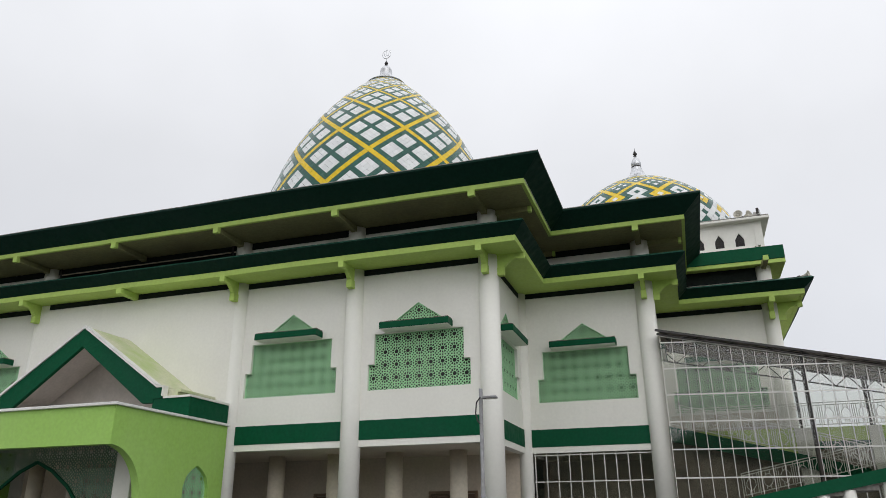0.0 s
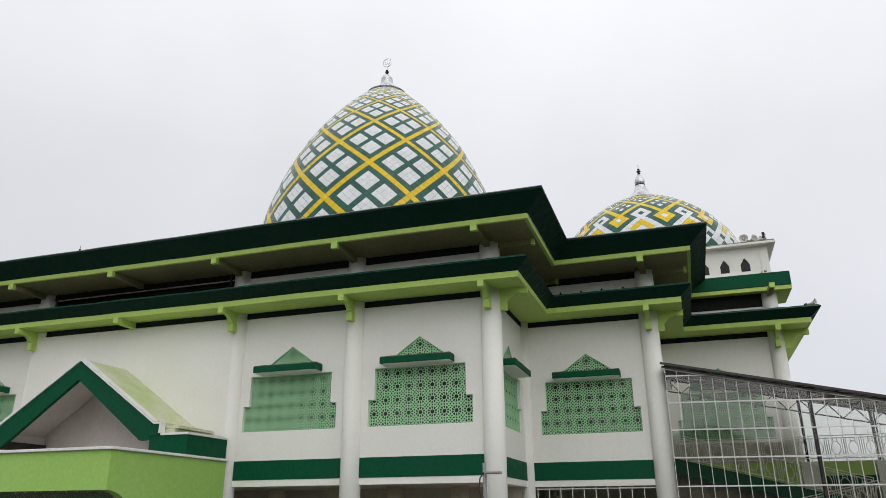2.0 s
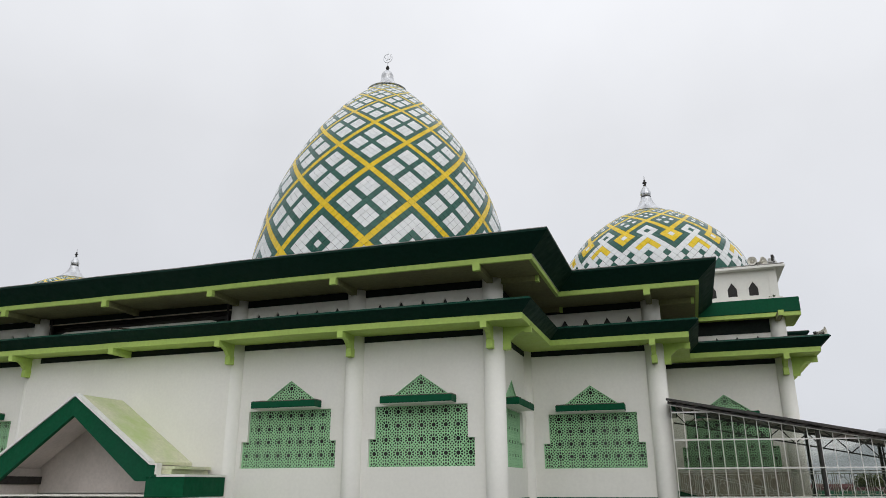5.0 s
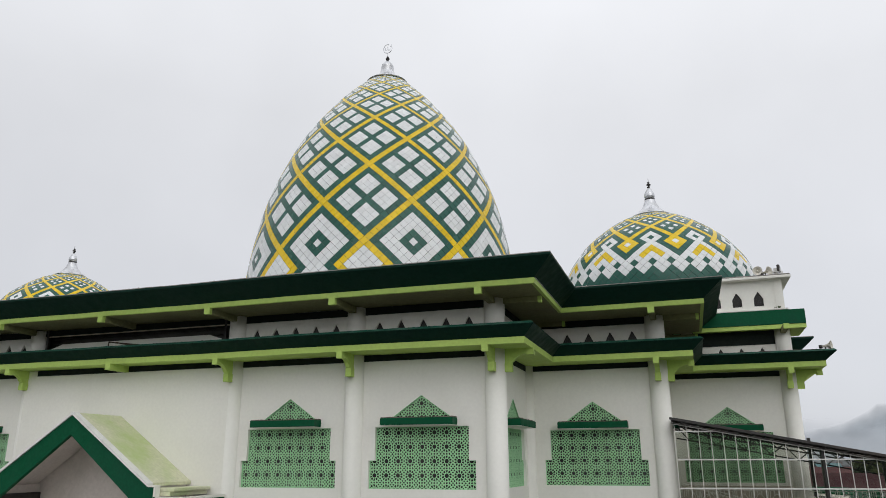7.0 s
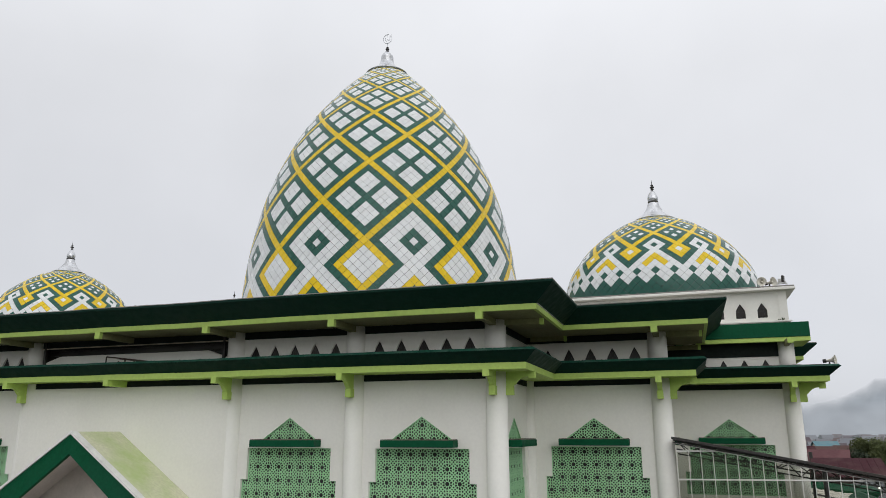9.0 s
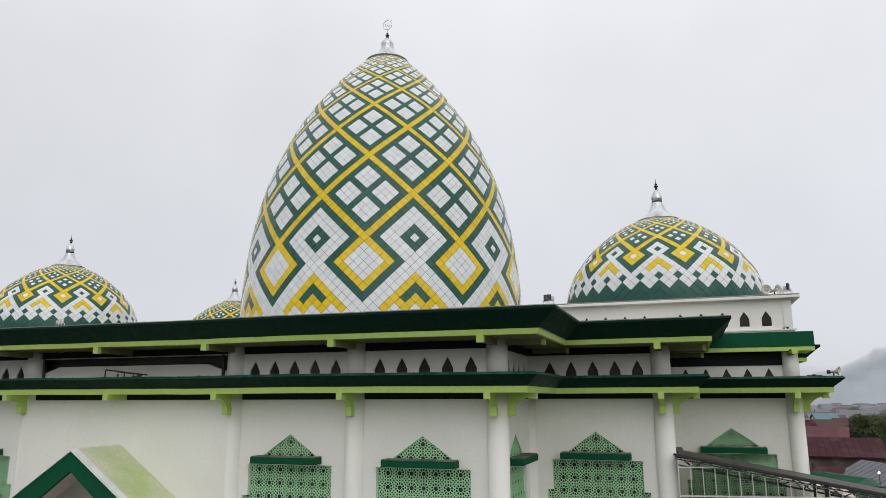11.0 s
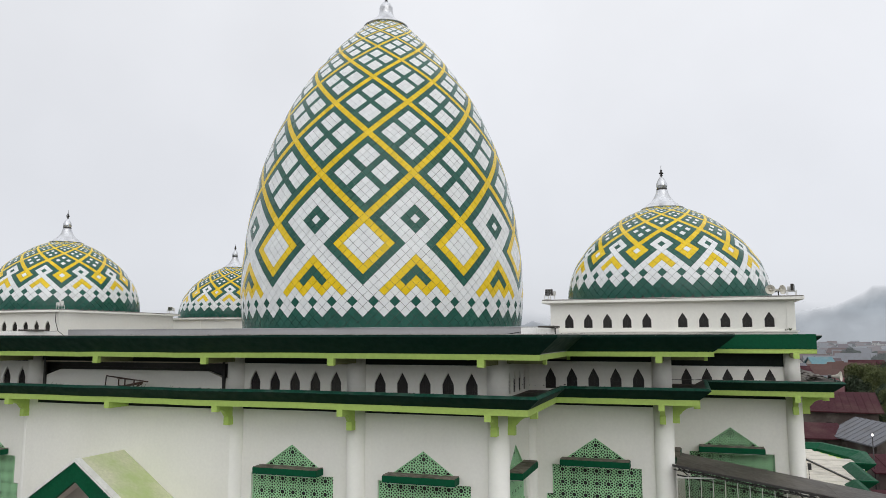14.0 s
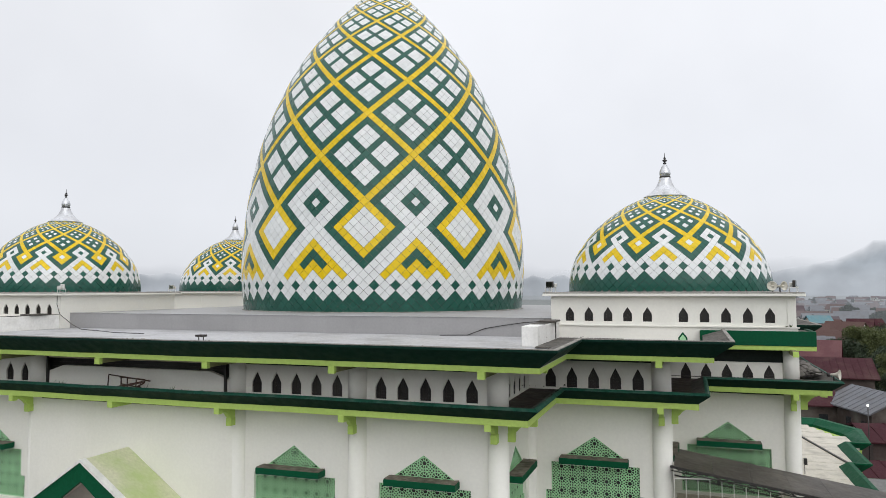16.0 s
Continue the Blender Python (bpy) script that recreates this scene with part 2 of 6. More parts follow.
def tube(bm, p, q, r, sides=6):
    """A straight round bar from p to q."""
    p, q = Vector(p), Vector(q)
    d = (q - p).normalized()
    u = d.orthogonal().normalized()
    w = d.cross(u)
    ring = [[bm.verts.new(c + r * (math.cos(2 * math.pi * k / sides) * u + math.sin(2 * math.pi * k / sides) * w)) for k in range(sides)] for c in (p, q)]
    for k in range(sides):
        f = bm.faces.new((ring[0][k], ring[0][(k + 1) % sides], ring[1][(k + 1) % sides], ring[1][k]))
        f.smooth = sides > 6
    bm.faces.new(ring[0][::-1])
    bm.faces.new(ring[1])
    return bm


def bar(bm, p, q, w, h):
    """A straight rectangular bar from p to q, w across and h high."""
    p, q = Vector(p), Vector(q)
    d = (q - p).normalized()
    side = d.cross(Vector((0, 0, 1)))
    side = side.normalized() if side.length > 1e-4 else Vector((1, 0, 0))
    up = side.cross(d).normalized()
    c = [[bm.verts.new(e + side * (sx * w / 2) + up * (sz * h / 2)) for sx, sz in ((-1, -1), (1, -1), (1, 1), (-1, 1))] for e in (p, q)]
    for k in range(4):
        bm.faces.new((c[0][k], c[0][(k + 1) % 4], c[1][(k + 1) % 4], c[1][k]))
    bm.faces.new(c[0][::-1])
    bm.faces.new(c[1])
    return bm


def sweep(bm, path, profile, closed=False, sag=0.0):
    """Sweeps a (outward, z) profile along a rectilinear plan path; outward lies on the right of the way. With sag the long runs wave a little."""
    if sag:
        fine = [path[0]]
        for a, b in zip(path, path[1:]):
            far = math.dist(a, b)
            k = max(1, round(far / 0.9))         # clear of the ends, where the mitres lie
            fine += [(a[0] + (b[0] - a[0]) * i / k, a[1] + (b[1] - a[1]) * i / k) for i in range(1, k) if 2.7 < far * i / k < far - 2.7] + [b]
        path = fine
    n = len(path)
    cols = []
    for i, p in enumerate(path):
        p = Vector(p)
        norms = []
        if i > 0 or closed:
            d = (p - Vector(path[i - 1])).normalized()
            norms.append(Vector((d.y, -d.x)))
        if i < n - 1 or closed:
            d = (Vector(path[(i + 1) % n]) - p).normalized()
            norms.append(Vector((d.y, -d.x)))
        off = norms[0] if len(norms) == 1 or (norms[0] - norms[1]).length < 1e-3 else norms[0] + norms[1]
        dip = sag * (noise.noise(Vector((p.x * 0.16, p.y * 0.16, 0.4))) + 0.5 * noise.noise(Vector((p.x * 0.6, p.y * 0.6, 3.1)))) if sag else 0.0
        cols.append([bm.verts.new((p.x + off.x * o, p.y + off.y * o, z + dip)) for o, z in profile])
    m = len(profile)
    for i in range(n if closed else n - 1):
        a, b = cols[i], cols[(i + 1) % n]
        for k in range(m):
            bm.faces.new((a[k], b[k], b[(k + 1) % m], a[(k + 1) % m]))
    if not closed:
        bm.faces.new(cols[0])
        bm.faces.new(cols[-1][::-1])
    return bm


# ---- the mosque: plan ----
X0, Y0 = -21.6, 49.6                       # centre of the plan
XA, XB, XC = 15.4, 20.6, 25.8              # half widths of the three steps
YA, YB, YC = 24.0, 29.15, 34.3             # front walls of the three steps
YBACK = 2 * Y0 - YC
OUT = [(X0 - XC, YBACK), (X0 - XC, YC), (X0 - XB, YC), (X0 - XB, YB), (X0 - XA, YB), (X0 - XA, YA),
       (X0 + XA, YA), (X0 + XA, YB), (X0 + XB, YB), (X0 + XB, YC), (X0 + XC, YC), (X0 + XC, YBACK)]
Z_BAND0, Z_BAND1 = 4.31, 4.99              # green band over the ground storey
Z_SOFFIT, Z_GUTTER = 10.70, 11.04
Z_TOP, Z_DECK = 12.48, 12.72

mosque = thing("mosque", "white two-storey mosque with green stepped eaves and mint lattice windows", "mosque", at=(X0, YA, 0))


def wall_frame(p, q):
    """Places wall-local (along, z) and (depth inward) for a wall seen from outside with p on its left."""
    p, q = Vector((*p, 0)), Vector((*q, 0))
    d = (q - p).normalized()
    inward = Vector((-d.y, d.x, 0))
    return (lambda u, z: p + d * u + Vector((0, 0, z))), inward, (q - p).length, math.atan2(d.y, d.x)


WALL_T = 0.30
SILL, STEP, HEAD, PED0, PED1 = 6.05, 7.0, 8.13, 8.42, 9.22
W_LOW, W_UP, W_PED = 1.97, 1.73, 1.15      # half widths of the stepped window and its pediment


def window_middle(p, q, length):
    """Where a bay's window stands along its wall: the windows of the front sit a little off the middle."""
    return length / 2 - (0.06 if p[1] == YA and q[1] == YA else 0.0)


def window_wall(p, q, name="wall"):
    to3, inward, length, _ = wall_frame(p, q)
    c = window_middle(p, q, length)
    bm = bmesh.new()
    for outline in (
        [(0, 4.30), (length, 4.30), (length, SILL), (0, SILL)],
        [(0, SILL), (c - W_LOW, SILL), (c - W_LOW, STEP), (c - W_UP, STEP), (c - W_UP, HEAD), (0, HEAD)],
        [(c + W_LOW, SILL), (length, SILL), (length, HEAD), (c + W_UP, HEAD), (c + W_UP, STEP), (c + W_LOW, STEP)],
        [(0, HEAD), (length, HEAD), (length, PED0), (0, PED0)],
        [(0, PED0), (c - W_PED, PED0), (c, PED1), (c, Z_SOFFIT + 0.02), (0, Z_SOFFIT + 0.02)],
        [(c + W_PED, PED0), (length, PED0), (length, Z_SOFFIT + 0.02), (c, Z_SOFFIT + 0.02), (c, PED1)],
    ):
        prism(bm, outline, to3, inward * WALL_T)
    return part(name, bm, WHITE, mosque)


def plain_wall(p, q, z0, z1, mat=WHITE, name="wall", thick=WALL_T, parent=mosque):
    to3, inward, length, _ = wall_frame(p, q)
    return part(name, prism(bmesh.new(), [(0, z0), (length, z0), (length, z1), (0, z1)], to3, inward * thick), mat, parent)


def arch_wall(p, q, z0, z1, centres, half, sill, spring, apex, parent=mosque, name="clerestory_wall"):
    """A wall with a row of small pointed openings."""
    to3, inward, length, _ = wall_frame(p, q)
    bm = bmesh.new()
    d = inward * 0.22
    prism(bm, [(0, z0), (length, z0), (length, sill), (0, sill)], to3, d)
    edges = [0] + [e for c in centres for e in (c - half, c + half)] + [length]
    for a, b in zip(edges[::2], edges[1::2]):
        prism(bm, [(a, sill), (b, sill), (b, spring), (a, spring)], to3, d)
    top = [(0, spring)]
    for c in centres:
        top += [(c - half, spring), (c - half * 0.55, spring + (apex - spring) * 0.48), (c, apex), (c + half * 0.55, spring + (apex - spring) * 0.48), (c + half, spring)]
    top += [(length, spring), (length, z1), (0, z1)]
    prism(bm, top, to3, d)
    return part(name, bm, WHITE, parent)


def arch_grille_mesh(half, sill, spring, apex):
    """Dark metal lattice on a dark plate for the unlit room behind; fills one pointed opening, in wall-local axes."""
    bm = bmesh.new()
    # Solid dark plate in place of the dim interior between the bars.
    prism(bm, [(-half, sill), (half, sill), (half, spring), (half * 0.55, spring + (apex - spring) * 0.48), (0, apex), (-half * 0.55, spring + (apex - spring) * 0.48), (-half, spring)],
          lambda u, z: Vector((u, 0.075, z)), (0, 0.02, 0))
    for k in range(-2, 3):
        x = k * half * 0.4
        tube(bm, (x, 0.055, sill), (x, 0.055, spring + (apex - spring) * max(0.15, 0.9 - abs(k) * 0.4)), 0.012, 4)
    z = sill + 0.08
    while z < spring:
        tube(bm, (-half, 0.055, z), (half, 0.055, z), 0.010, 4)
        z += 0.11
    ring = [(0.10 * math.cos(a), 0.05, (sill + spring) / 2 + 0.10 * math.sin(a)) for a in [2 * math.pi * i / 10 for i in range(11)]]
    for a, b in zip(ring, ring[1:]):
        tube(bm, a, b, 0.012, 4)
    me = bpy.data.meshes.new("grille")
    bm.to_mesh(me)
    bm.free()
    me.materials.append(DARK_GRILLE)
    return me


# ---- lattice screens ----
CELL_W, CELL_H = 0.447, 0.478


def screen_cells():
    """Cut-outs of one star cell: (cell outline, hole outline) pairs, centre of the star at the origin."""
    hw, hh = CELL_W / 2, CELL_H / 2
    seeds = [(0.0, 0.0, 1.0)]
    seeds += [(0.146 * math.cos(a), 0.146 * math.sin(a), 0.66) for a in [math.pi / 10 + k * math.pi / 5 for k in range(10)]]
    seeds += [(hw, hh, 0.66), (hw, 0.0, 0.54), (0.0, hh, 0.54)]
    for sy in (-1, 1):
        seeds += [(hw, sy * 0.115, 0.54), (sy * 0.11, hh, 0.54)]
        seeds += [(0.168 * sy, 0.180, 0.56), (0.168 * sy, -0.180, 0.56)]
    field = [(x + i * CELL_W, y + j * CELL_H) for x, y, _ in seeds for i in (-1, 0, 1) for j in (-1, 0, 1)]
    out_cells = []
    for sx, sy, size in seeds:
        poly = [(sx - 0.2, sy - 0.2), (sx + 0.2, sy - 0.2), (sx + 0.2, sy + 0.2), (sx - 0.2, sy + 0.2)]
        for ox, oy in field:
            dx, dy = ox - sx, oy - sy
            d2 = dx * dx + dy * dy
            if d2 < 1e-8 or d2 > 0.16:
                continue
            lim = (ox * ox + oy * oy - sx * sx - sy * sy) / 2
            out = []
            for k in range(len(poly)):
                a, b = poly[k], poly[(k + 1) % len(poly)]
                va, vb = a[0] * dx + a[1] * dy - lim, b[0] * dx + b[1] * dy - lim
                if va <= 0:
                    out.append(a)
                if va * vb < 0:
                    t = va / (va - vb)
                    out.append((a[0] + (b[0] - a[0]) * t, a[1] + (b[1] - a[1]) * t))
            poly = out
        mx, my = sum(p[0] for p in poly) / len(poly), sum(p[1] for p in poly) / len(poly)
        out_cells.append((mx, my, poly, [(mx + (x - mx) * size, my + (y - my) * size) for x, y in poly]))
    return out_cells


CUTOUTS = screen_cells()


def lattice(cells, keep, depth=0.014):
    """A pierced screen in the plane y = 0: a plate with the cut-outs of the star cells centred at the given (x, z), as far as keep(x, z)."""
    verts, faces = [], []
    for cx, cz in cells:
        for mx, mz, outer, inner in CUTOUTS:
            if not keep(mx + cx, mz + cz):
                continue
            n, i = len(outer), len(verts)
            verts += [(x + cx, 0.0, z + cz) for x, z in outer]
            verts += [(x + cx, 0.0, z + cz) for x, z in inner]
            verts += [(x + cx, depth, z + cz) for x, z in inner]
            for k in range(n):
                k2 = (k + 1) % n
                faces += [(i + k, i + k2, i + n + k2, i + n + k), (i + n + k, i + n + k2, i + 2 * n + k2, i + 2 * n + k)]
    me = bpy.data.meshes.new("lattice")
    me.from_pydata(verts, [], faces)
    bm = bmesh.new()
    bm.from_mesh(me)
    bpy.data.meshes.remove(me)
    return bm


def cells_of(xs, zs):
    return [(x, z) for x in xs for z in zs]


def as_mesh(bm, name, mat):
    me = bpy.data.meshes.new(name)
    bm.to_mesh(me)
    bm.free()
    for m in (mat if isinstance(mat, (list, tuple)) else [mat]):
        me.materials.append(m)
    return me


rows_z = [SILL + 0.448 + CELL_H * k for k in range(4)]
SCREEN_ME = as_mesh(lattice(cells_of([CELL_W * k for k in range(-4, 5)], [rows_z[0] - CELL_H] + rows_z + [rows_z[-1] + CELL_H]), lambda x, z: abs(x) < (W_LOW if z < STEP else W_UP) + 0.05 and SILL - 0.05 < z < HEAD + 0.05), "screen", SCREEN_GREEN)
slope = (PED1 - PED0) / W_PED
PED_ME = as_mesh(lattice(cells_of([CELL_W * k for k in range(-3, 4)], [PED1 - 0.29 - CELL_H * k for k in range(-1, 3)]),
                         lambda x, z: z > PED0 - 0.05 and z < PED1 + 0.05 - slope * abs(x)), "pediment_screen", SCREEN_GREEN)


def frame_strip(pts, w, y0, y1, closed=True):
    """A thin border strip just inside a 2D outline (x, z)."""
    bm = bmesh.new()
    n = len(pts)
    for i in range(n if closed else n - 1):
        a, b = pts[i], pts[(i + 1) % n]
        d = Vector((b[0] - a[0], 0, b[1] - a[1])).normalized()
        inn = Vector((-d.z, 0, d.x)) * w
        A, B = Vector((a[0], y0, a[1])), Vector((b[0], y0, b[1]))
        quad = [A, B, B + inn, A + inn]
        lo = [bm.verts.new(v) for v in quad]
        hi = [bm.verts.new(v + Vector((0, y1 - y0, 0))) for v in quad]
        bm.faces.new(lo)
        bm.faces.new(hi[::-1])
        for k in range(4):
            bm.faces.new((lo[k], hi[k], hi[(k + 1) % 4], lo[(k + 1) % 4]))
    return bm




def ragged_strip(bm, x0, x1, y0, y1, z0, z1, n, seed):
    """A thin slab along x with an uneven top and front edge, in one piece."""
    r = random.Random(seed)
    rings = []
    for k in range(n + 1):
        x = x0 + (x1 - x0) * k / n
        f, h = y0 + r.uniform(0.0, 0.03), z1 + r.uniform(-0.008, 0.016)
        rings.append([bm.verts.new(v) for v in ((x, f, z0), (x, f + 0.006, h), (x, y1, h + r.uniform(-0.004, 0.006)), (x, y1, z0))])
    for a, b in zip(rings, rings[1:]):
        for k in range(4):
            bm.faces.new((a[k], b[k], b[(k + 1) % 4], a[(k + 1) % 4]))
    bm.faces.new(rings[0])
    bm.faces.new(rings[-1][::-1])
    return bm


HOOD_MOULD = material("mossy_hood_cement", (0.17, 0.145, 0.115), 0.9, grain=0.25, grain_scale=6, stain=0.5, stain_scale=1.3, dirt=(0.05, 0.045, 0.032), bump=0.6)
ring_pts = [(-W_LOW, SILL), (W_LOW, SILL), (W_LOW, STEP), (W_UP, STEP), (W_UP, HEAD), (-W_UP, HEAD), (-W_UP, STEP), (-W_LOW, STEP)]
FRAME_ME = as_mesh(frame_strip(ring_pts, 0.018, 0.115, 0.17), "window", SCREEN_GREEN)
PEDFRAME_ME = as_mesh(frame_strip([(-W_PED, PED0), (W_PED, PED0), (0, PED1)], 0.02, 0.0, 0.10), "pediment_frame", SCREEN_GREEN)
bm = bmesh.new()
box(bm, -1.33, 1.33, -0.56, 0.0, 8.18, 8.415, 0.012)
HOOD_ME = as_mesh(bm, "hood", DARK_GREEN)
bm = bmesh.new()
ragged_strip(bm, -1.31, 1.31, -0.545, -0.002, 8.418, 8.438, 16, 3)
HOODTOP_ME = as_mesh(bm, "hood_top", HOOD_MOULD)
bm = bmesh.new()
box(bm, -1.30, 1.30, -0.53, -0.002, 8.164, 8.177)
HOODUNDER_ME = as_mesh(bm, "hood_underside", WHITE)


def window_at(p, qq):
    to3, inward, length, ang = wall_frame(p, qq)
    c = to3(window_middle(p, qq, length), 0)
    w = share("window", FRAME_ME, mosque, Matrix.Translation(c) @ Matrix.Rotation(ang, 4, "Z"))
    w["label"] = "stepped mint lattice window under a green hood"
    for nm, me, dy in (("screen", SCREEN_ME, 0.13), ("pediment_screen", PED_ME, 0.05), ("pediment_frame", PEDFRAME_ME, 0), ("hood", HOOD_ME, 0), ("hood_top", HOODTOP_ME, 0), ("hood_underside", HOODUNDER_ME, 0)):
        share(nm, me, w, Matrix.Translation((0, dy, 0)))
    return w


# Near-black tone that stands for the unlit rooms behind the lattices.
DIM_ROOM = material("dim_room_backing", (0.02, 0.021, 0.02), 0.9, grain=0.1, stain=0.1)

# ---- walls of the upper storey, band and clerestory ----
COLS_A = [X0 - XA, X0 - 10.35, X0 - 5.25, X0 + 4.95, X0 + 10.1, X0 + XA]
ARCH = dict(half=0.215, sill=11.12, spring=11.53, apex=11.95)
GRILLE_ME = arch_grille_mesh(**ARCH)
ARCH_LOW = dict(half=0.215, sill=10.98, spring=11.34, apex=11.76)      # the outermost bays sit lower
GRILLE_LOW_ME = arch_grille_mesh(**ARCH_LOW)


def clerestory(p, qq, n=5, pitch=0.862):
    to3, inward, length, ang = wall_frame(p, qq)
    cs = [length / 2 + (k - (n - 1) / 2) * pitch for k in range(n)]
    low = p[1] == YC and qq[1] == YC
    arch_wall(p, qq, Z_GUTTER - 0.1, Z_TOP + 0.02, cs, **(ARCH_LOW if low else ARCH))
    for c in cs:
        share("grille", GRILLE_LOW_ME if low else GRILLE_ME, mosque, Matrix.Translation(to3(c, 0)) @ Matrix.Rotation(ang, 4, "Z"))


bays = []
for a, b in zip(COLS_A, COLS_A[1:]):
    bays.append(((a, YA), (b, YA), not (a < X0 < b)))
bays += [((X0 + XA, YA), (X0 + XA, YB), True), ((X0 + XA, YB), (X0 + XB, YB), True), ((X0 + XB, YB), (X0 + XB, YC), True), ((X0 + XB, YC), (X0 + XC, YC), True)]
bays += [((X0 - XA, YB), (X0 - XA, YA), True), ((X0 - XB, YB), (X0 - XA, YB), True), ((X0 - XB, YC), (X0 - XB, YB), True), ((X0 - XC, YC), (X0 - XB, YC), True)]
for a, b, windowed in bays:
    if windowed:
        window_wall(a, b)
        to3, inward, length, ang = wall_frame(a, b)
        # Dark sheet added right behind the screen in place of the room's shade.
        part("dim_room_sheet", prism(bmesh.new(), [(0.5, 5.6), (length - 0.5, 5.6), (length - 0.5, 9.9), (0.5, 9.9)], lambda u, z: to3(u, z) + inward * 0.175, inward * 0.03), DIM_ROOM, mosque)
        window_at(a, b)
        clerestory(a, b)
    else:
        plain_wall((a[0], a[1] - 0.32), (b[0], b[1] - 0.32), 4.30, Z_SOFFIT - 0.004, thick=0.6)
        to3, inward, length, ang = wall_frame(a, b)
        part("clerestory_wall", prism(bmesh.new(), [(0, 10.9), (length, 10.9), (length, 11.42), (length - 1.35, 11.86), (1.35, 11.86), (0, 11.42)], to3, inward * 0.2), WHITE, mosque)
        part("louvre_band", prism(bmesh.new(), [(0, 11.2), (length, 11.2), (length, Z_TOP), (0, Z_TOP)], lambda u, z: to3(u, z) + inward * 0.5, inward * 0.1), DARK_GRILLE, mosque)
        bm = bmesh.new()
        for k in range(5):
            bar(bm, to3(0.4, 11.55 + 0.2 * k) + inward * 0.35, to3(length - 0.4, 11.55 + 0.2 * k) + inward * 0.35, 0.06, 0.05)
        for u in (0.55, length - 0.55):
            bar(bm, to3(u, 11.0) - inward * 0.03, to3(u, Z_TOP) - inward * 0.03, 0.10, 0.12)
        part("louvre_frame", bm, DARK_GRILLE, mosque)
        part("louvre_rail", bar(bmesh.new(), to3(0.4, 12.2) - inward * 0.04, to3(length - 0.4, 12.2) - inward * 0.04, 0.05, 0.045), INNER, mosque, "thin pale rail over the louvres")
for a, b in ((OUT[0], OUT[1]), (OUT[10], OUT[11]), (OUT[11], OUT[0])):
    plain_wall(a, b, 0.0, Z_TOP)

# green bands: over the ground storey, and under both soffits
for i in range(1, 10):
    a, b = OUT[i], OUT[i + 1]
    to3, inward, length, _ = wall_frame(a, b)
    part("green_band", prism(bmesh.new(), [(0.0, Z_BAND0), (length, Z_BAND0), (length, Z_BAND1), (0.0, Z_BAND1)], lambda u, z: to3(u, z) - inward * 0.035, inward * 0.032), DARK_GREEN, mosque)
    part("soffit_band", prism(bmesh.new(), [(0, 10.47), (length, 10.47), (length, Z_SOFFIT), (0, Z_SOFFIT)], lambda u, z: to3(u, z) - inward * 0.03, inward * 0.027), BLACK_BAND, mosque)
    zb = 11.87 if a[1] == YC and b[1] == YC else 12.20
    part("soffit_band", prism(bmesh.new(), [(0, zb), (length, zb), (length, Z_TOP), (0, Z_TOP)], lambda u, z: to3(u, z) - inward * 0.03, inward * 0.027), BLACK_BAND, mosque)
    part("lintel", prism(bmesh.new(), [(0.0, 4.08), (length, 4.08), (length, 4.32), (0.0, 4.32)], lambda u, z: to3(u, z) - inward * 0.02, inward * 0.34), WHITE, mosque)

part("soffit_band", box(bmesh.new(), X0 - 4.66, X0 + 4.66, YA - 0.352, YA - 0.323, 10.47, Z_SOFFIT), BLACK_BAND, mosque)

# ---- eaves ----
LOW_EAVE = dict(
    soffit=[(0.0, Z_SOFFIT), (1.26, Z_SOFFIT), (1.26, Z_SOFFIT + 0.16), (0.0, Z_SOFFIT + 0.16)],
    lime_edge=[(1.20, Z_SOFFIT - 0.02), (1.34, Z_SOFFIT - 0.02), (1.34, 10.89), (1.20, 10.89)],
    fascia=[(1.24, 10.884), (1.32, 10.884), (1.74, 11.24), (1.74, 11.25), (1.66, 11.25)],
    fascia_back=[(1.10, 10.884), (1.232, 10.884), (1.555, 11.145), (1.555, 11.316), (1.10, 11.05)],
    rim=[(1.56, 11.254), (1.738, 11.254), (1.655, 11.335), (1.56, 11.335)],
    gutter=[(-0.1, 10.88), (1.22, 10.88), (1.22, 11.02), (-0.1, 11.04)],
)
HIGH_EAVE = dict(
    soffit=[(-0.2, Z_TOP), (1.80, Z_TOP), (1.80, Z_TOP + 0.16), (-0.2, Z_TOP + 0.16)],
    lime_edge=[(1.76, Z_TOP - 0.01), (1.88, Z_TOP - 0.01), (1.88, 12.65), (1.76, 12.65)],
    fascia=[(1.78, 12.644), (1.86, 12.644), (2.55, 13.19), (2.55, 13.26), (2.46, 13.26)],
    fascia_back=[(1.60, 12.644), (1.770, 12.644), (2.456, 13.262), (2.40, 13.262), (1.60, 13.02)],
    lip=[(2.41, 13.264), (2.545, 13.264), (2.545, 13.292), (2.41, 13.292)],
)
UPPER_PATH = [(x, y - 0.17) for x, y in OUT[2:10]]
SIDE_EAVE = {key: [(0.3 + (d - 0.3) * 0.92 if d > 0.3 else d, z - 0.08) for d, z in prof] for key, prof in HIGH_EAVE.items()}
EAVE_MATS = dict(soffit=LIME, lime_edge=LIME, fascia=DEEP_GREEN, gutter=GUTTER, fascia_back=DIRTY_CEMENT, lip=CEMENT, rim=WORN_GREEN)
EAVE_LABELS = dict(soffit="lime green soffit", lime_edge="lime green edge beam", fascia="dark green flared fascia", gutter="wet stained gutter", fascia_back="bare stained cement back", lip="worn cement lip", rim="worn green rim")
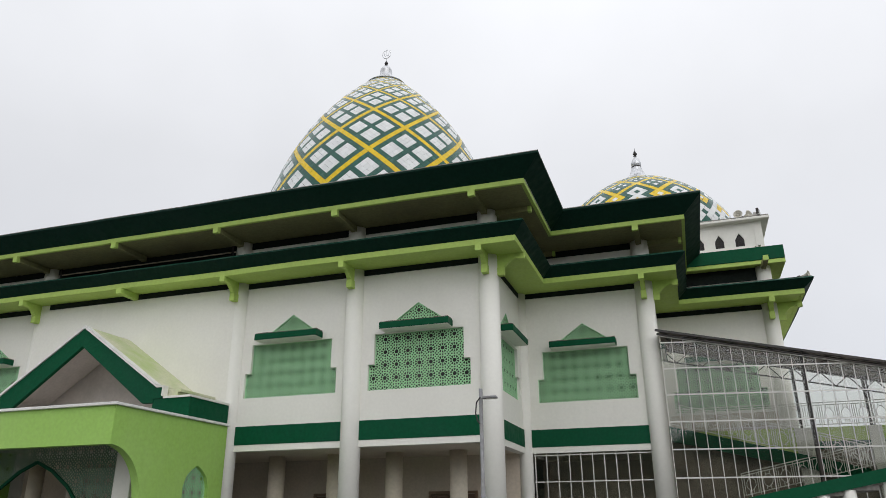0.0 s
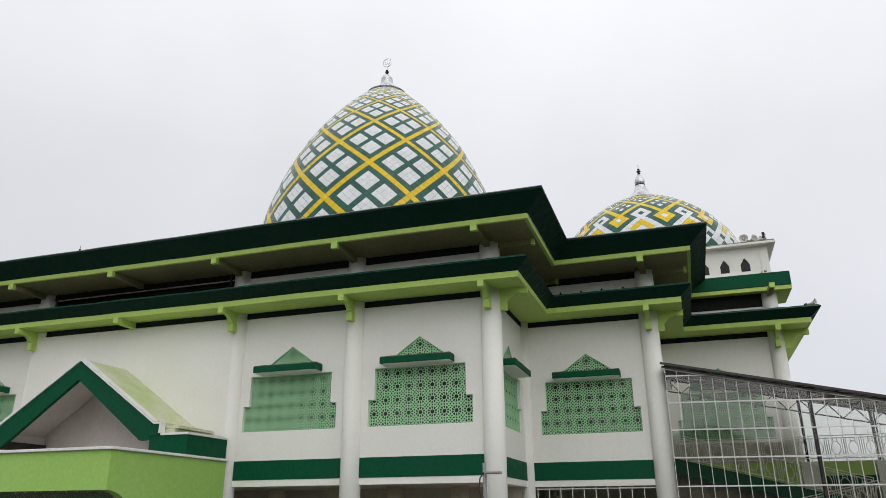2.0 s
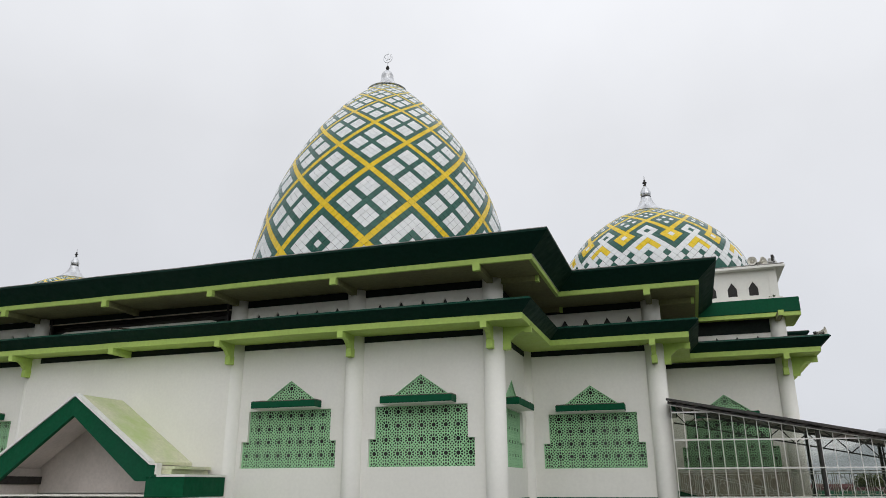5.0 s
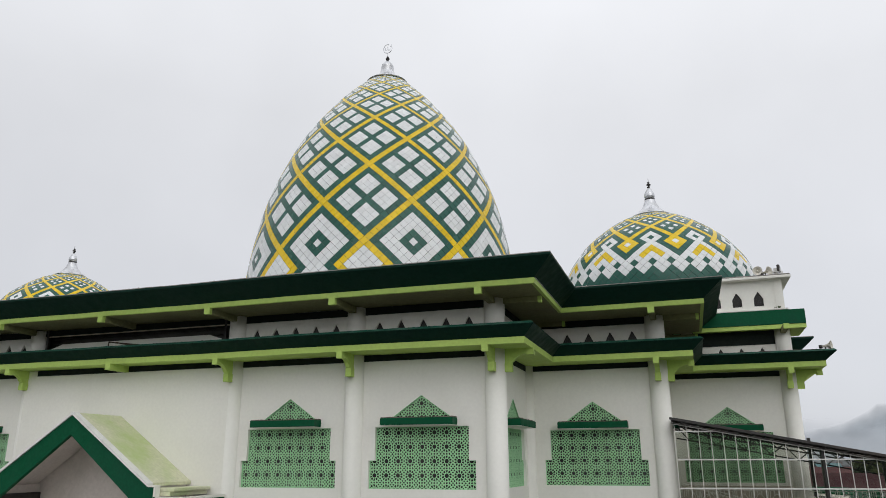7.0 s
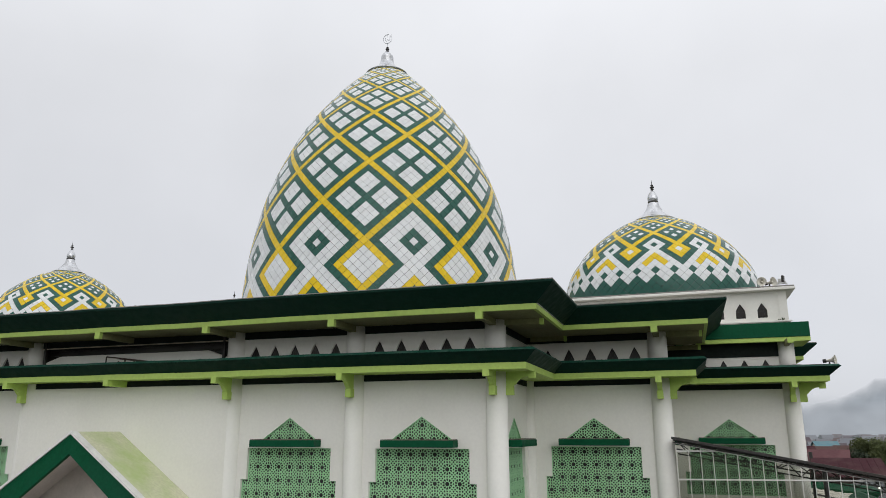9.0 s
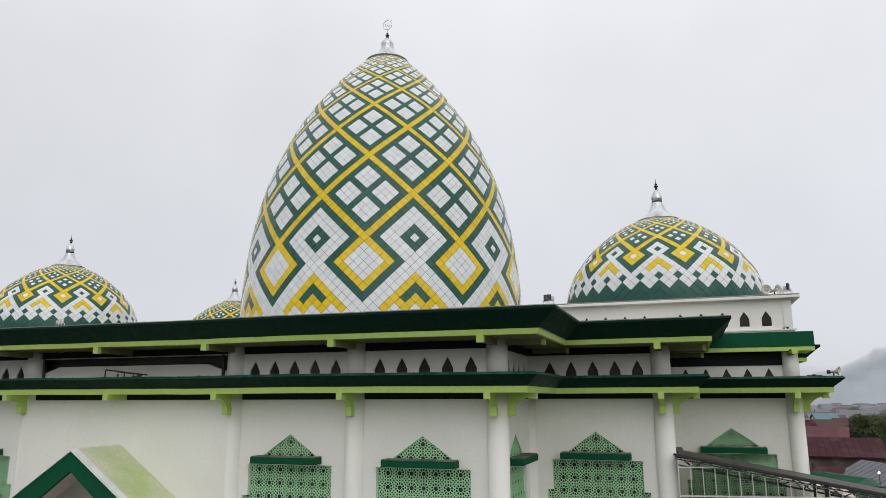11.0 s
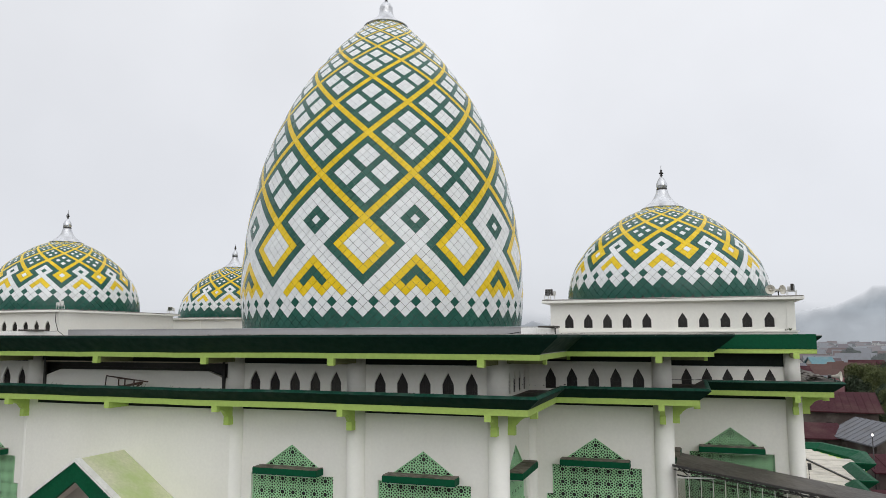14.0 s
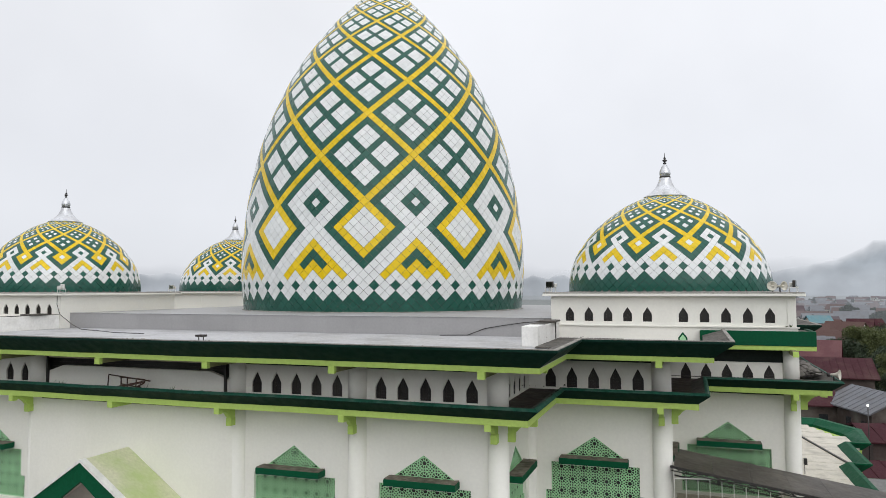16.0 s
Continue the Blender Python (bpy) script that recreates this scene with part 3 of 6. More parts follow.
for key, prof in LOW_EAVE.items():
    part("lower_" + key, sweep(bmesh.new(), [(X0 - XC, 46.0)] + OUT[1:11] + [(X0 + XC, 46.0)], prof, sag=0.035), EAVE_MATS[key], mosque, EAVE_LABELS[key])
for key, prof in HIGH_EAVE.items():
    mat, label = (OLIVE, "olive soffit with dirt and eave shade in its colour") if key == "soffit" else (EAVE_MATS[key], EAVE_LABELS[key])
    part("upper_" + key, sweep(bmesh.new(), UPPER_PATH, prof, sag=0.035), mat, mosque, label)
    for path in ([(X0 - XC, 52.0), (X0 - XC, 43.9), (X0 - XC + 2, 43.9)], [(X0 + XC - 2, 43.9), (X0 + XC, 43.9), (X0 + XC, 52.0)]):
        part("side_" + key, sweep(bmesh.new(), path, SIDE_EAVE[key]), mat, mosque, label)
# the outermost steps carry a straight, upright fascia
for s in (-1, 1):
    xa, xb = sorted((X0 + s * (XB + 1.5), X0 + s * (XC + 0.93)))
    part("soffit", box(bmesh.new(), xa, xb, 33.80, 36.4, Z_TOP, Z_TOP + 0.15), LIME, mosque, "lime green soffit")
    part("lime_edge", box(bmesh.new(), xa, xb, 33.70, 33.82, Z_TOP - 0.04, 12.63, 0.01), LIME, mosque, "lime green edge beam")
    part("fascia", box(bmesh.new(), xa, xb, 33.67, 33.85, 12.634, 13.26, 0.01), DARK_GREEN, mosque, "upright green fascia board")
    xe = X0 + s * (XC + 0.88)
    part("lime_edge", box(bmesh.new(), xe - 0.05, xe + 0.05, 33.82, 36.2, Z_TOP - 0.02, 12.63), LIME, mosque)
    part("fascia", box(bmesh.new(), xe - 0.06, xe + 0.06, 33.85, 36.2, 12.634, 13.26), DARK_GREEN, mosque)
    part("roof_deck", box(bmesh.new(), xa, xb - 0.1, 33.85, 36.2, 12.9, 13.2), DIRTY_CEMENT, mosque)

def crumbs(path, out, z, count, size, seed):
    """Small uneven clods strewn along a rim that runs at the given distance outside a plan path."""
    r = random.Random(seed)
    legs = [(Vector(a), Vector(b)) for a, b in zip(path, path[1:])]
    total = sum((b - a).length for a, b in legs)
    verts, faces = [], []
    for _ in range(count):
        d = r.random() * total
        for a, b in legs:
            if d < (b - a).length:
                break
            d -= (b - a).length
        u = (b - a).normalized()
        if d > (b - a).length - out * 0.5:
            continue
        p = a + u * d + Vector((u.y, -u.x)) * (out + r.uniform(-0.03, 0.03))
        k = size * r.uniform(0.4, 1.2)
        i = len(verts)
        n = 5
        for ring, lift in ((1.0, 0.0), (0.55, 0.7)):
            for q2 in range(n):
                ang = 2 * math.pi * q2 / n + r.uniform(-0.3, 0.3)
                verts.append((p.x + k * ring * math.cos(ang) * r.uniform(0.7, 1.3), p.y + k * ring * math.sin(ang) * r.uniform(0.7, 1.3), z + k * lift * r.uniform(0.6, 1.1)))
        for q2 in range(n):
            q3 = (q2 + 1) % n
            faces.append((i + q2, i + q3, i + n + q3, i + n + q2))
        faces.append(tuple(range(i + n, i + 2 * n)))
    me = bpy.data.meshes.new("moss")
    me.from_pydata(verts, [], faces)
    bm = bmesh.new()
    bm.from_mesh(me)
    bpy.data.meshes.remove(me)
    return bm


MOSS = material("dark_dry_moss", (0.045, 0.042, 0.028), 0.95, grain=0.3, stain=0.3, island=0.4)
MORTAR = material("pale_mortar_crumbs", (0.40, 0.38, 0.35), 0.9, grain=0.2, stain=0.3, island=0.4)
tagged(part("moss", crumbs(OUT[1:11], 1.60, 11.325, 300, 0.035, 5), MOSS, mosque), "dry moss clods on the gutter rim", kind="stuff")
tagged(part("mortar_crumbs", crumbs(UPPER_PATH, 2.48, 13.290, 170, 0.035, 6), MORTAR, mosque), "pale mortar crumbs on the fascia lip", kind="stuff")

# roof deck: one stepped slab inside the fascia, and the raised platform under the domes
half_deck = [(16.7, YBACK), (16.7, YB - 1.9), (XA + 1.9, YB - 1.9), (XA + 1.9, YA - 1.9)]
top_deck = [(X0 - x, y) for x, y in half_deck] + [(X0 + x, y) for x, y in half_deck[::-1]]
part("roof_deck", prism(bmesh.new(), top_deck, lambda u, v: Vector((u, v, 12.645)), (0, 0, Z_DECK - 12.645)), CONCRETE, mosque, "grey weathered concrete roof deck")
PLAT_Y, PLAT_Z = 35.0, 13.65
part("roof_platform", box(bmesh.new(), X0 - 15.36, X0 + 15.36, PLAT_Y, YBACK - 0.5, Z_DECK, PLAT_Z), PLATFORM, mosque, "grey raised roof platform")
bm = box(bmesh.new(), X0 - 15.36, X0 + 15.36, PLAT_Y - 0.04, PLAT_Y + 0.25, PLAT_Z + 0.003, PLAT_Z + 0.03)
part("platform_edge", bm, CONCRETE, mosque)

# ---- columns, brackets, eave beams ----
R_COL = 0.37
bm = bmesh.new()
revolve(bm, [(R_COL, 0.0), (R_COL, Z_SOFFIT)], 28)
COL_ME = as_mesh(bm, "column", WHITE_COL)
bm = bmesh.new()
revolve(bm, [(R_COL, Z_GUTTER - 0.06), (R_COL, Z_TOP)], 28)
UCOL_ME = as_mesh(bm, "upper_column", WHITE_COL)
# curved bracket in local axes, reaching out along -y from the column centre
prof = [(0.30, 9.92), (0.56, 9.92), (0.57, 10.19), (0.66, 10.26), (0.74, 10.36), (0.86, 10.45), (1.0, 10.50), (1.16, 10.52), (1.16, Z_SOFFIT), (0.30, Z_SOFFIT)]
bm = prism(bmesh.new(), prof, lambda u, z: Vector((-0.085, -u, z)), (0.17, 0, 0))
box(bm, -0.11, 0.11, -1.36, -1.12, 10.46, Z_SOFFIT)
box(bm, -0.108, 0.108, -0.60, -0.30, 9.90, 10.20)
BRACKET_ME = as_mesh(bm, "bracket", LIME)
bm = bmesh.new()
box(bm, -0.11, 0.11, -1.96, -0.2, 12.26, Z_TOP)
# Beam bodies get the olive as painted shade; the end blocks stay lime.
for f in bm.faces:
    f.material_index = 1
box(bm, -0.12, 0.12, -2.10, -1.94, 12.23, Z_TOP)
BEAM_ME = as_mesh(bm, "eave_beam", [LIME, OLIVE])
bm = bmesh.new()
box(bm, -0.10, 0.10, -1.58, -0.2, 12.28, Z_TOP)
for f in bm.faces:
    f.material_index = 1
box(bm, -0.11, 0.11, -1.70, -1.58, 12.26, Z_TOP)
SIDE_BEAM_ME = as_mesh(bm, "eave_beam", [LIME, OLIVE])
bm = bmesh.new()
box(bm, -0.12, 0.12, -1.40, -0.02, 10.46, Z_SOFFIT)
SHORT_ME = as_mesh(bm, "eave_beam", LIME)

cols = [(x, YA) for x in COLS_A] + [(X0 + s * XB, YB) for s in (-1, 1)] + [(X0 + s * XC, YC) for s in (-1, 1)]
for x, y in cols:
    slim = Matrix.Diagonal((0.9, 0.9, 1, 1)) if y == YC else Matrix()
    share("column", COL_ME, mosque, Matrix.Translation((x, y + 0.05, 0)) @ slim)
    share("upper_column", UCOL_ME, mosque, Matrix.Translation((x, y + 0.05, 0)) @ slim)
    share("bracket", BRACKET_ME, mosque, Matrix.Translation((x, y, 0)))
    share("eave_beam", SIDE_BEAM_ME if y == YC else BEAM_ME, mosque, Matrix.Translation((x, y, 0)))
    side = 1 if x > X0 else -1
    if abs(x - X0) > 12:
        share("bracket", BRACKET_ME, mosque, Matrix.Translation((x, y + 0.05, 0)) @ Matrix.Rotation(side * math.pi / 2, 4, "Z"))
        if abs(x - X0) < 25:
            share("eave_beam", SIDE_BEAM_ME, mosque, Matrix.Translation((x, y + 0.05, 0)) @ Matrix.Rotation(side * math.pi / 2, 4, "Z"))
for s in (-1, 1):                            # slender corner columns where the steps meet
    for x, y in ((X0 + s * XA, YB), (X0 + s * XB, YC)):
        share("column", COL_ME, mosque, Matrix.Translation((x, y, 0)) @ Matrix.Diagonal((0.75, 0.75, 1, 1)))
        share("eave_beam", SIDE_BEAM_ME, mosque, Matrix.Translation((x, y - 0.05, 0)) @ Matrix.Rotation(s * math.pi / 2, 4, "Z"))
share("eave_beam", SHORT_ME, mosque, Matrix.Translation((X0, YA, 0)))
share("eave_beam", BEAM_ME, mosque, Matrix.Translation((X0, YA, 0)))

# ---- ground storey behind the arcade, floors inside ----
half_floor = [(XC - 0.4, YBACK - 0.4), (XC - 0.4, YC + 0.4), (XB - 0.4, YC + 0.4), (XB - 0.4, YB + 0.4), (XA - 0.4, YB + 0.4), (XA - 0.4, YA + 0.4)]
floor_plan = [(X0 - x, y) for x, y in half_floor] + [(X0 + x, y) for x, y in half_floor[::-1]]
part("upper_floor", prism(bmesh.new(), floor_plan, lambda u, v: Vector((u, v, 4.10)), (0, 0, 0.18)), SHADE_WALL, mosque, "cream arcade ceiling")
for p, qq in (((X0 - XA, 29.0), (X0 + XA, 29.0)), ((X0 + XA - 0.2, 33.6), (X0 + XC, 33.6 + 2.0)), ((X0 - XC, 35.6), (X0 - XA + 0.2, 33.6))):
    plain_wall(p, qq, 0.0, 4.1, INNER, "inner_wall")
bm = bmesh.new()
revolve(bm, [(R_COL, 0.0), (R_COL, Z_SOFFIT)], 28)
# Cream instead of column white: the arcade's warm bounce light is in the colour.
INCOL_ME = as_mesh(bm, "inner_column", SHADE_WALL)
for x in COLS_A[1:-1] + [X0 - 7.6, X0 + 7.6, X0 + 12.7, X0 - 12.7]:
    share("inner_column", INCOL_ME, mosque, Matrix.Translation((x + 0.6, 26.8, 0)) @ Matrix.Diagonal((0.9, 0.9, 4.3 / Z_SOFFIT, 1)))
DOOR_TRIM = material("brown_door_trim", (0.16, 0.10, 0.06), 0.55, stain=0.15)
for x in (X0 + 7.2, X0 + 12.4, X0 - 7.2):
    d = part("door", box(bmesh.new(), x - 0.9, x + 0.9, 28.9, 28.99, 0.0, 2.6, 0.02), material("brown_door_wood", (0.10, 0.055, 0.03), 0.5, stain=0.1), mosque, "dark brown wooden door")
    bm = box(bmesh.new(), x - 1.02, x - 0.91, 28.86, 28.98, 0.0, 2.61)
    box(bm, x + 0.91, x + 1.02, 28.86, 28.98, 0.0, 2.61)
    box(bm, x - 1.02, x + 1.02, 28.86, 28.98, 2.612, 2.72)
    part("door_frame", bm, DOOR_TRIM, d, "worn brown door frame")


# ---- corner towers ----
T_HALF, T_CX, T_CY = 5.2, 20.6, 39.45
T_ARCH = dict(half=0.2, sill=13.58, spring=13.93, apex=14.25)
T_GRILLE = arch_grille_mesh(**T_ARCH)


T_OUT = 0.25                                  # the towers reach this much further on their outer side


def tower_centre(sx, sy):
    return (X0 + (T_CX if sx > 0 else -T_CX + 0.15), Y0 + sy * (Y0 - T_CY))


def tower(sx, sy):
    cx, cy = tower_centre(sx, sy)
    t = thing("dome_tower", "low white square tower with small pointed windows" if sy < 0 else "low plain white square tower", "tower", "corner towers", at=(cx, cy, Z_DECK))
    xa, xb = cx - T_HALF - (T_OUT if sx < 0 else 0), cx + T_HALF + (T_OUT if sx > 0 else 0.12)
    c = [(xa, cy - T_HALF), (xb, cy - T_HALF), (xb, cy + T_HALF), (xa, cy + T_HALF)]
    for i in range(4):
        to3, inward, length, ang = wall_frame(c[i], c[(i + 1) % 4])
        if i % 2 == 0:
            e = T_OUT if (i == 0) == (sx < 0) else 0
            cs = [e + 0.89 + 0.89 * k for k in range(5)] + [e + 6.02 + 0.90 * k for k in range(5)] if sy < 0 else []
            arch_wall(c[i], c[(i + 1) % 4], 12.6, 14.75, cs, parent=t, name="wall", **T_ARCH)
            for u in cs:
                share("grille", T_GRILLE, t, Matrix.Translation(to3(u, 0)) @ Matrix.Rotation(ang, 4, "Z"))
            mid, end = e + T_HALF, (0.17 if e else length - 0.17)
            for u0, w in ((mid, 0.2), (end, 0.17)):
                part("pilaster", prism(bmesh.new(), [(u0 - w, 13.424), (u0 + w, 13.424), (u0 + w, 14.75), (u0 - w, 14.75)], lambda u, z: to3(u, z) - inward * 0.04, inward * 0.037), WHITE, t)
            part("plinth", prism(bmesh.new(), [(-0.06, 12.62), (length + 0.06, 12.62), (length + 0.06, 13.36), (-0.06, 13.36)], lambda u, z: to3(u, z) - inward * 0.05, inward * 0.05), WHITE, t)
            part("plinth_ledge", prism(bmesh.new(), [(-0.12, 13.363), (length + 0.12, 13.363), (length + 0.12, 13.42), (-0.12, 13.42)], lambda u, z: to3(u, z) - inward * 0.12, inward * 0.12), WHITE, t, "narrow white ledge")
        else:
            plain_wall((c[i][0], c[i][1] + (0.22 if i == 1 else -0.22)), (c[(i + 1) % 4][0], c[(i + 1) % 4][1] - (0.22 if i == 1 else -0.22)), 12.6, 14.75, WHITE, "wall", 0.22, t)
    h = 0.36
    part("cornice", box(bmesh.new(), xa - h, xb + h, cy - T_HALF - h, cy + T_HALF + h, 14.75, 14.87, 0.015), WHITE, t, "thin projecting white roof slab")
    part("cornice_top", box(bmesh.new(), xa - h + 0.02, xb + h - 0.02, cy - T_HALF - h + 0.02, cy + T_HALF + h - 0.02, 14.874, 14.93, 0.012), CEMENT, t, "weathered slab top")
    return t


for sx in (-1, 1):
    for sy in (-1, 1):
        tower(sx, sy)


# ---- domes ----
def smooth_profile(points, n=160):
    """A dense (r, z) curve through the given points."""
    pts = [Vector((r, z)) for r, z in points]
    pts = [2 * pts[0] - pts[1]] + pts + [2 * pts[-1] - pts[-2]]
    out = []
    seg = max(2, n // (len(points) - 1))
    for i in range(1, len(pts) - 2):
        p0, p1, p2, p3 = pts[i - 1:i + 3]
        for k in range(seg):
            t = k / seg
            out.append(0.5 * (2 * p1 + (p2 - p0) * t + (2 * p0 - 5 * p1 + 4 * p2 - p3) * t * t + (3 * p1 - p0 - 3 * p2 + p3) * t ** 3))
    out.append(pts[-2])
    return [(v.x, v.y) for v in out]


def main_colour(i, j):
    """0 white, 1 yellow, 2 green, by tile steps along the two diagonals."""
    v, h2 = (i + j) / 2, (i - j) % 20
    h2 = min(h2, 20 - h2)
    h = h2 / 2
    i, j = round(v + h), round(v - h)
    if v >= 9.5:
        return 2
    if v in (8, 9):
        return 2 if h % 2 == 1 else 0
    if v == 8.5:
        return 0
    if j >= 0 and i <= 5:
        return 1 if (i in (0, 5) or j in (0, 5)) else 0
    if i == 6 and j >= -1:
        return 2
    if (i == 9 and -1 <= j <= 5) or (i, j) in ((10, 3), (11, 1), (11, 2), (11, 3)):
        return 1
    if (i, j) in ((10, 0), (10, 1), (10, 2)):
        return 2
    if i >= 7:
        return 0
    if i >= 1 and -9 <= j <= -1:
        if i == 1 or j in (-1, -9):
            return 2
        return 2 if max(abs(i - 5), abs(j + 5)) == 1 else 0
    a, b = i % 10, j % 10
    if a == 0 or b == 0:
        return 1
    return 2 if (a in (1, 5, 9) or b in (1, 5, 9)) else 0


def small_colour(i, j):
    v, h2 = (i + j) / 2, (i - j) % 12
    h2 = min(h2, 12 - h2)
    h = h2 / 2
    i, j = round(v + h), round(v - h)
    if v >= 5.5:
        return 2
    if v in (4, 5):
        return 2 if h % 2 == 1 else 0
    if v == 4.5:
        return 0
    if j >= 0 and i <= 2:
        return 0 if (i, j) == (1, 1) else 1
    if i == 3 and j >= -1:
        return 2
    if i == 5 and -1 <= j <= 1:
        return 1
    if i >= 4:
        return 0
    if i >= 1 and -5 <= j <= -1:
        if i == 1 or j in (-1, -5):
            return 2
        return 2 if (i, j) == (3, -3) else 0
    a, b = i % 6, j % 6
    if a == 0 or b == 0:
        return 1
    return 2 if (a % 2 == 1 or b % 2 == 1) else 0


TILES = [TILE_WHITE, TILE_YELLOW, TILE_GREEN]


def dome(name, label, centre, profile, around, v_base, colour, turn, picked, picked_span):
    """A dome clad in diamond tiles that keep their number round the dome and shrink towards the top."""
    prof = smooth_profile(profile)
    t = thing(name, label, "dome", at=(*centre, prof[0][1]))
    cx, cy = centre
    bm = revolve(bmesh.new(), [(r - 0.03, z) for r, z in prof[::4] + [prof[-1]]], 96, centre)
    part("shell", bm, GROUT, t, "dark tile joints")
    # height along the profile as a function of the tile row
    vs, rs, zs = [v_base], [prof[0][0]], [prof[0][1]]
    for (r0, z0), (r1, z1) in zip(prof, prof[1:]):
        ds = math.hypot(r1 - r0, z1 - z0)
        vs.append(vs[-1] - ds * around / (math.pi * (r0 + r1)))
        rs.append(r1)
        zs.append(z1)
    vv, rr, zz = np.array(vs[::-1]), np.array(rs[::-1]), np.array(zs[::-1])

    def at(v, phi, lift):
        v = min(max(v, vv[0]), vv[-1])
        r, z = float(np.interp(v, vv, rr)), float(np.interp(v, vv, zz))
        a, b = float(np.interp(v - 0.3, vv, zz)) - float(np.interp(v + 0.3, vv, zz)), float(np.interp(v + 0.3, vv, rr)) - float(np.interp(v - 0.3, vv, rr))
        n = math.hypot(a, b) or 1
        r, z = r + lift * a / n, z + lift * b / n
        return (r * math.sin(phi), -r * math.cos(phi), z)

    step = 2 * math.pi / around
    verts, faces, mats = [], [], []
    shapes = {}

    def tile_geometry(v, k):
        """Top and skirt of the tile at row v, k half steps round."""
        g = 0.475
        phi = k * step / 2
        ring = [(v - g, phi), (v, phi + g * step), (v + g, phi), (v, phi - g * step)]
        if v + g > v_base:
            ring = [(v - g, phi), (v, phi + g * step), (v_base, phi + (v + g - v_base) * step), (v_base, phi - (v + g - v_base) * step), (v, phi - g * step)] if v < v_base else None
        if ring is None:
            return None
        mid_lift = 0.012
        top = [at(a, b, mid_lift) for a, b in ring]
        low = [at(a, b, -0.02) for a, b in ring]
        n = len(ring)
        return top + low, [tuple(range(n))[::-1]] + [(i, (i + 1) % n, n + (i + 1) % n, n + i) for i in range(n)]

    v = math.floor(v_base * 2 + 1) / 2
    count = 0
    while v > vv[0] + 0.5:
        for k in range(around * 2):
            if (k - round(v * 2)) % 2:
                continue
            i, j = round(v + k / 2), round(v - k / 2)
            c = colour(i, j)
            phi = k * step / 2 + turn
            phi_s = (phi + math.pi) % (2 * math.pi) - math.pi
            if picked and picked_span[0] <= v <= picked_span[1] and picked_span[2] <= phi_s <= picked_span[3] and count < picked:
                key = (v, c)
                if key not in shapes:
                    geo = tile_geometry(v, 0)
                    if geo is None:
                        continue
                    me = bpy.data.meshes.new("tile")
                    me.from_pydata(geo[0], [], geo[1])
                    me.materials.append(TILES[c])
                    shapes[key] = me
                share("tile", shapes[key], t, Matrix.Translation((cx, cy, 0)) @ Matrix.Rotation(phi, 4, "Z"))
                count += 1
                continue
            geo = tile_geometry(v, k + turn * 2 / step)
            if geo is None:
                continue
            n0 = len(verts)
            verts += [(p[0] + cx, p[1] + cy, p[2]) for p in geo[0]]
            faces += [tuple(n0 + q2 for q2 in f) for f in geo[1]]
            mats += [c] * len(geo[1])
        v -= 0.5
    me = bpy.data.meshes.new("tiles")
    me.from_pydata(verts, [], faces)
    for m in TILES:
        me.materials.append(m)
    me.polygons.foreach_set("material_index", mats)
    me.update()
    ob = new("tiles", me)
    adopt(ob, t)
    tagged(ob, "white, yellow and green diamond tiles in a lattice", kind="stuff")
    # base ring
    r0, z0 = prof[0]
    part("base_ring", revolve(bmesh.new(), [(r0 + 0.10, z0 - 0.05), (r0 + 0.10, z0 + 0.02), (r0 - 0.05, z0 + 0.04)], 96, centre), CEMENT, t)
    return t, prof[-1]


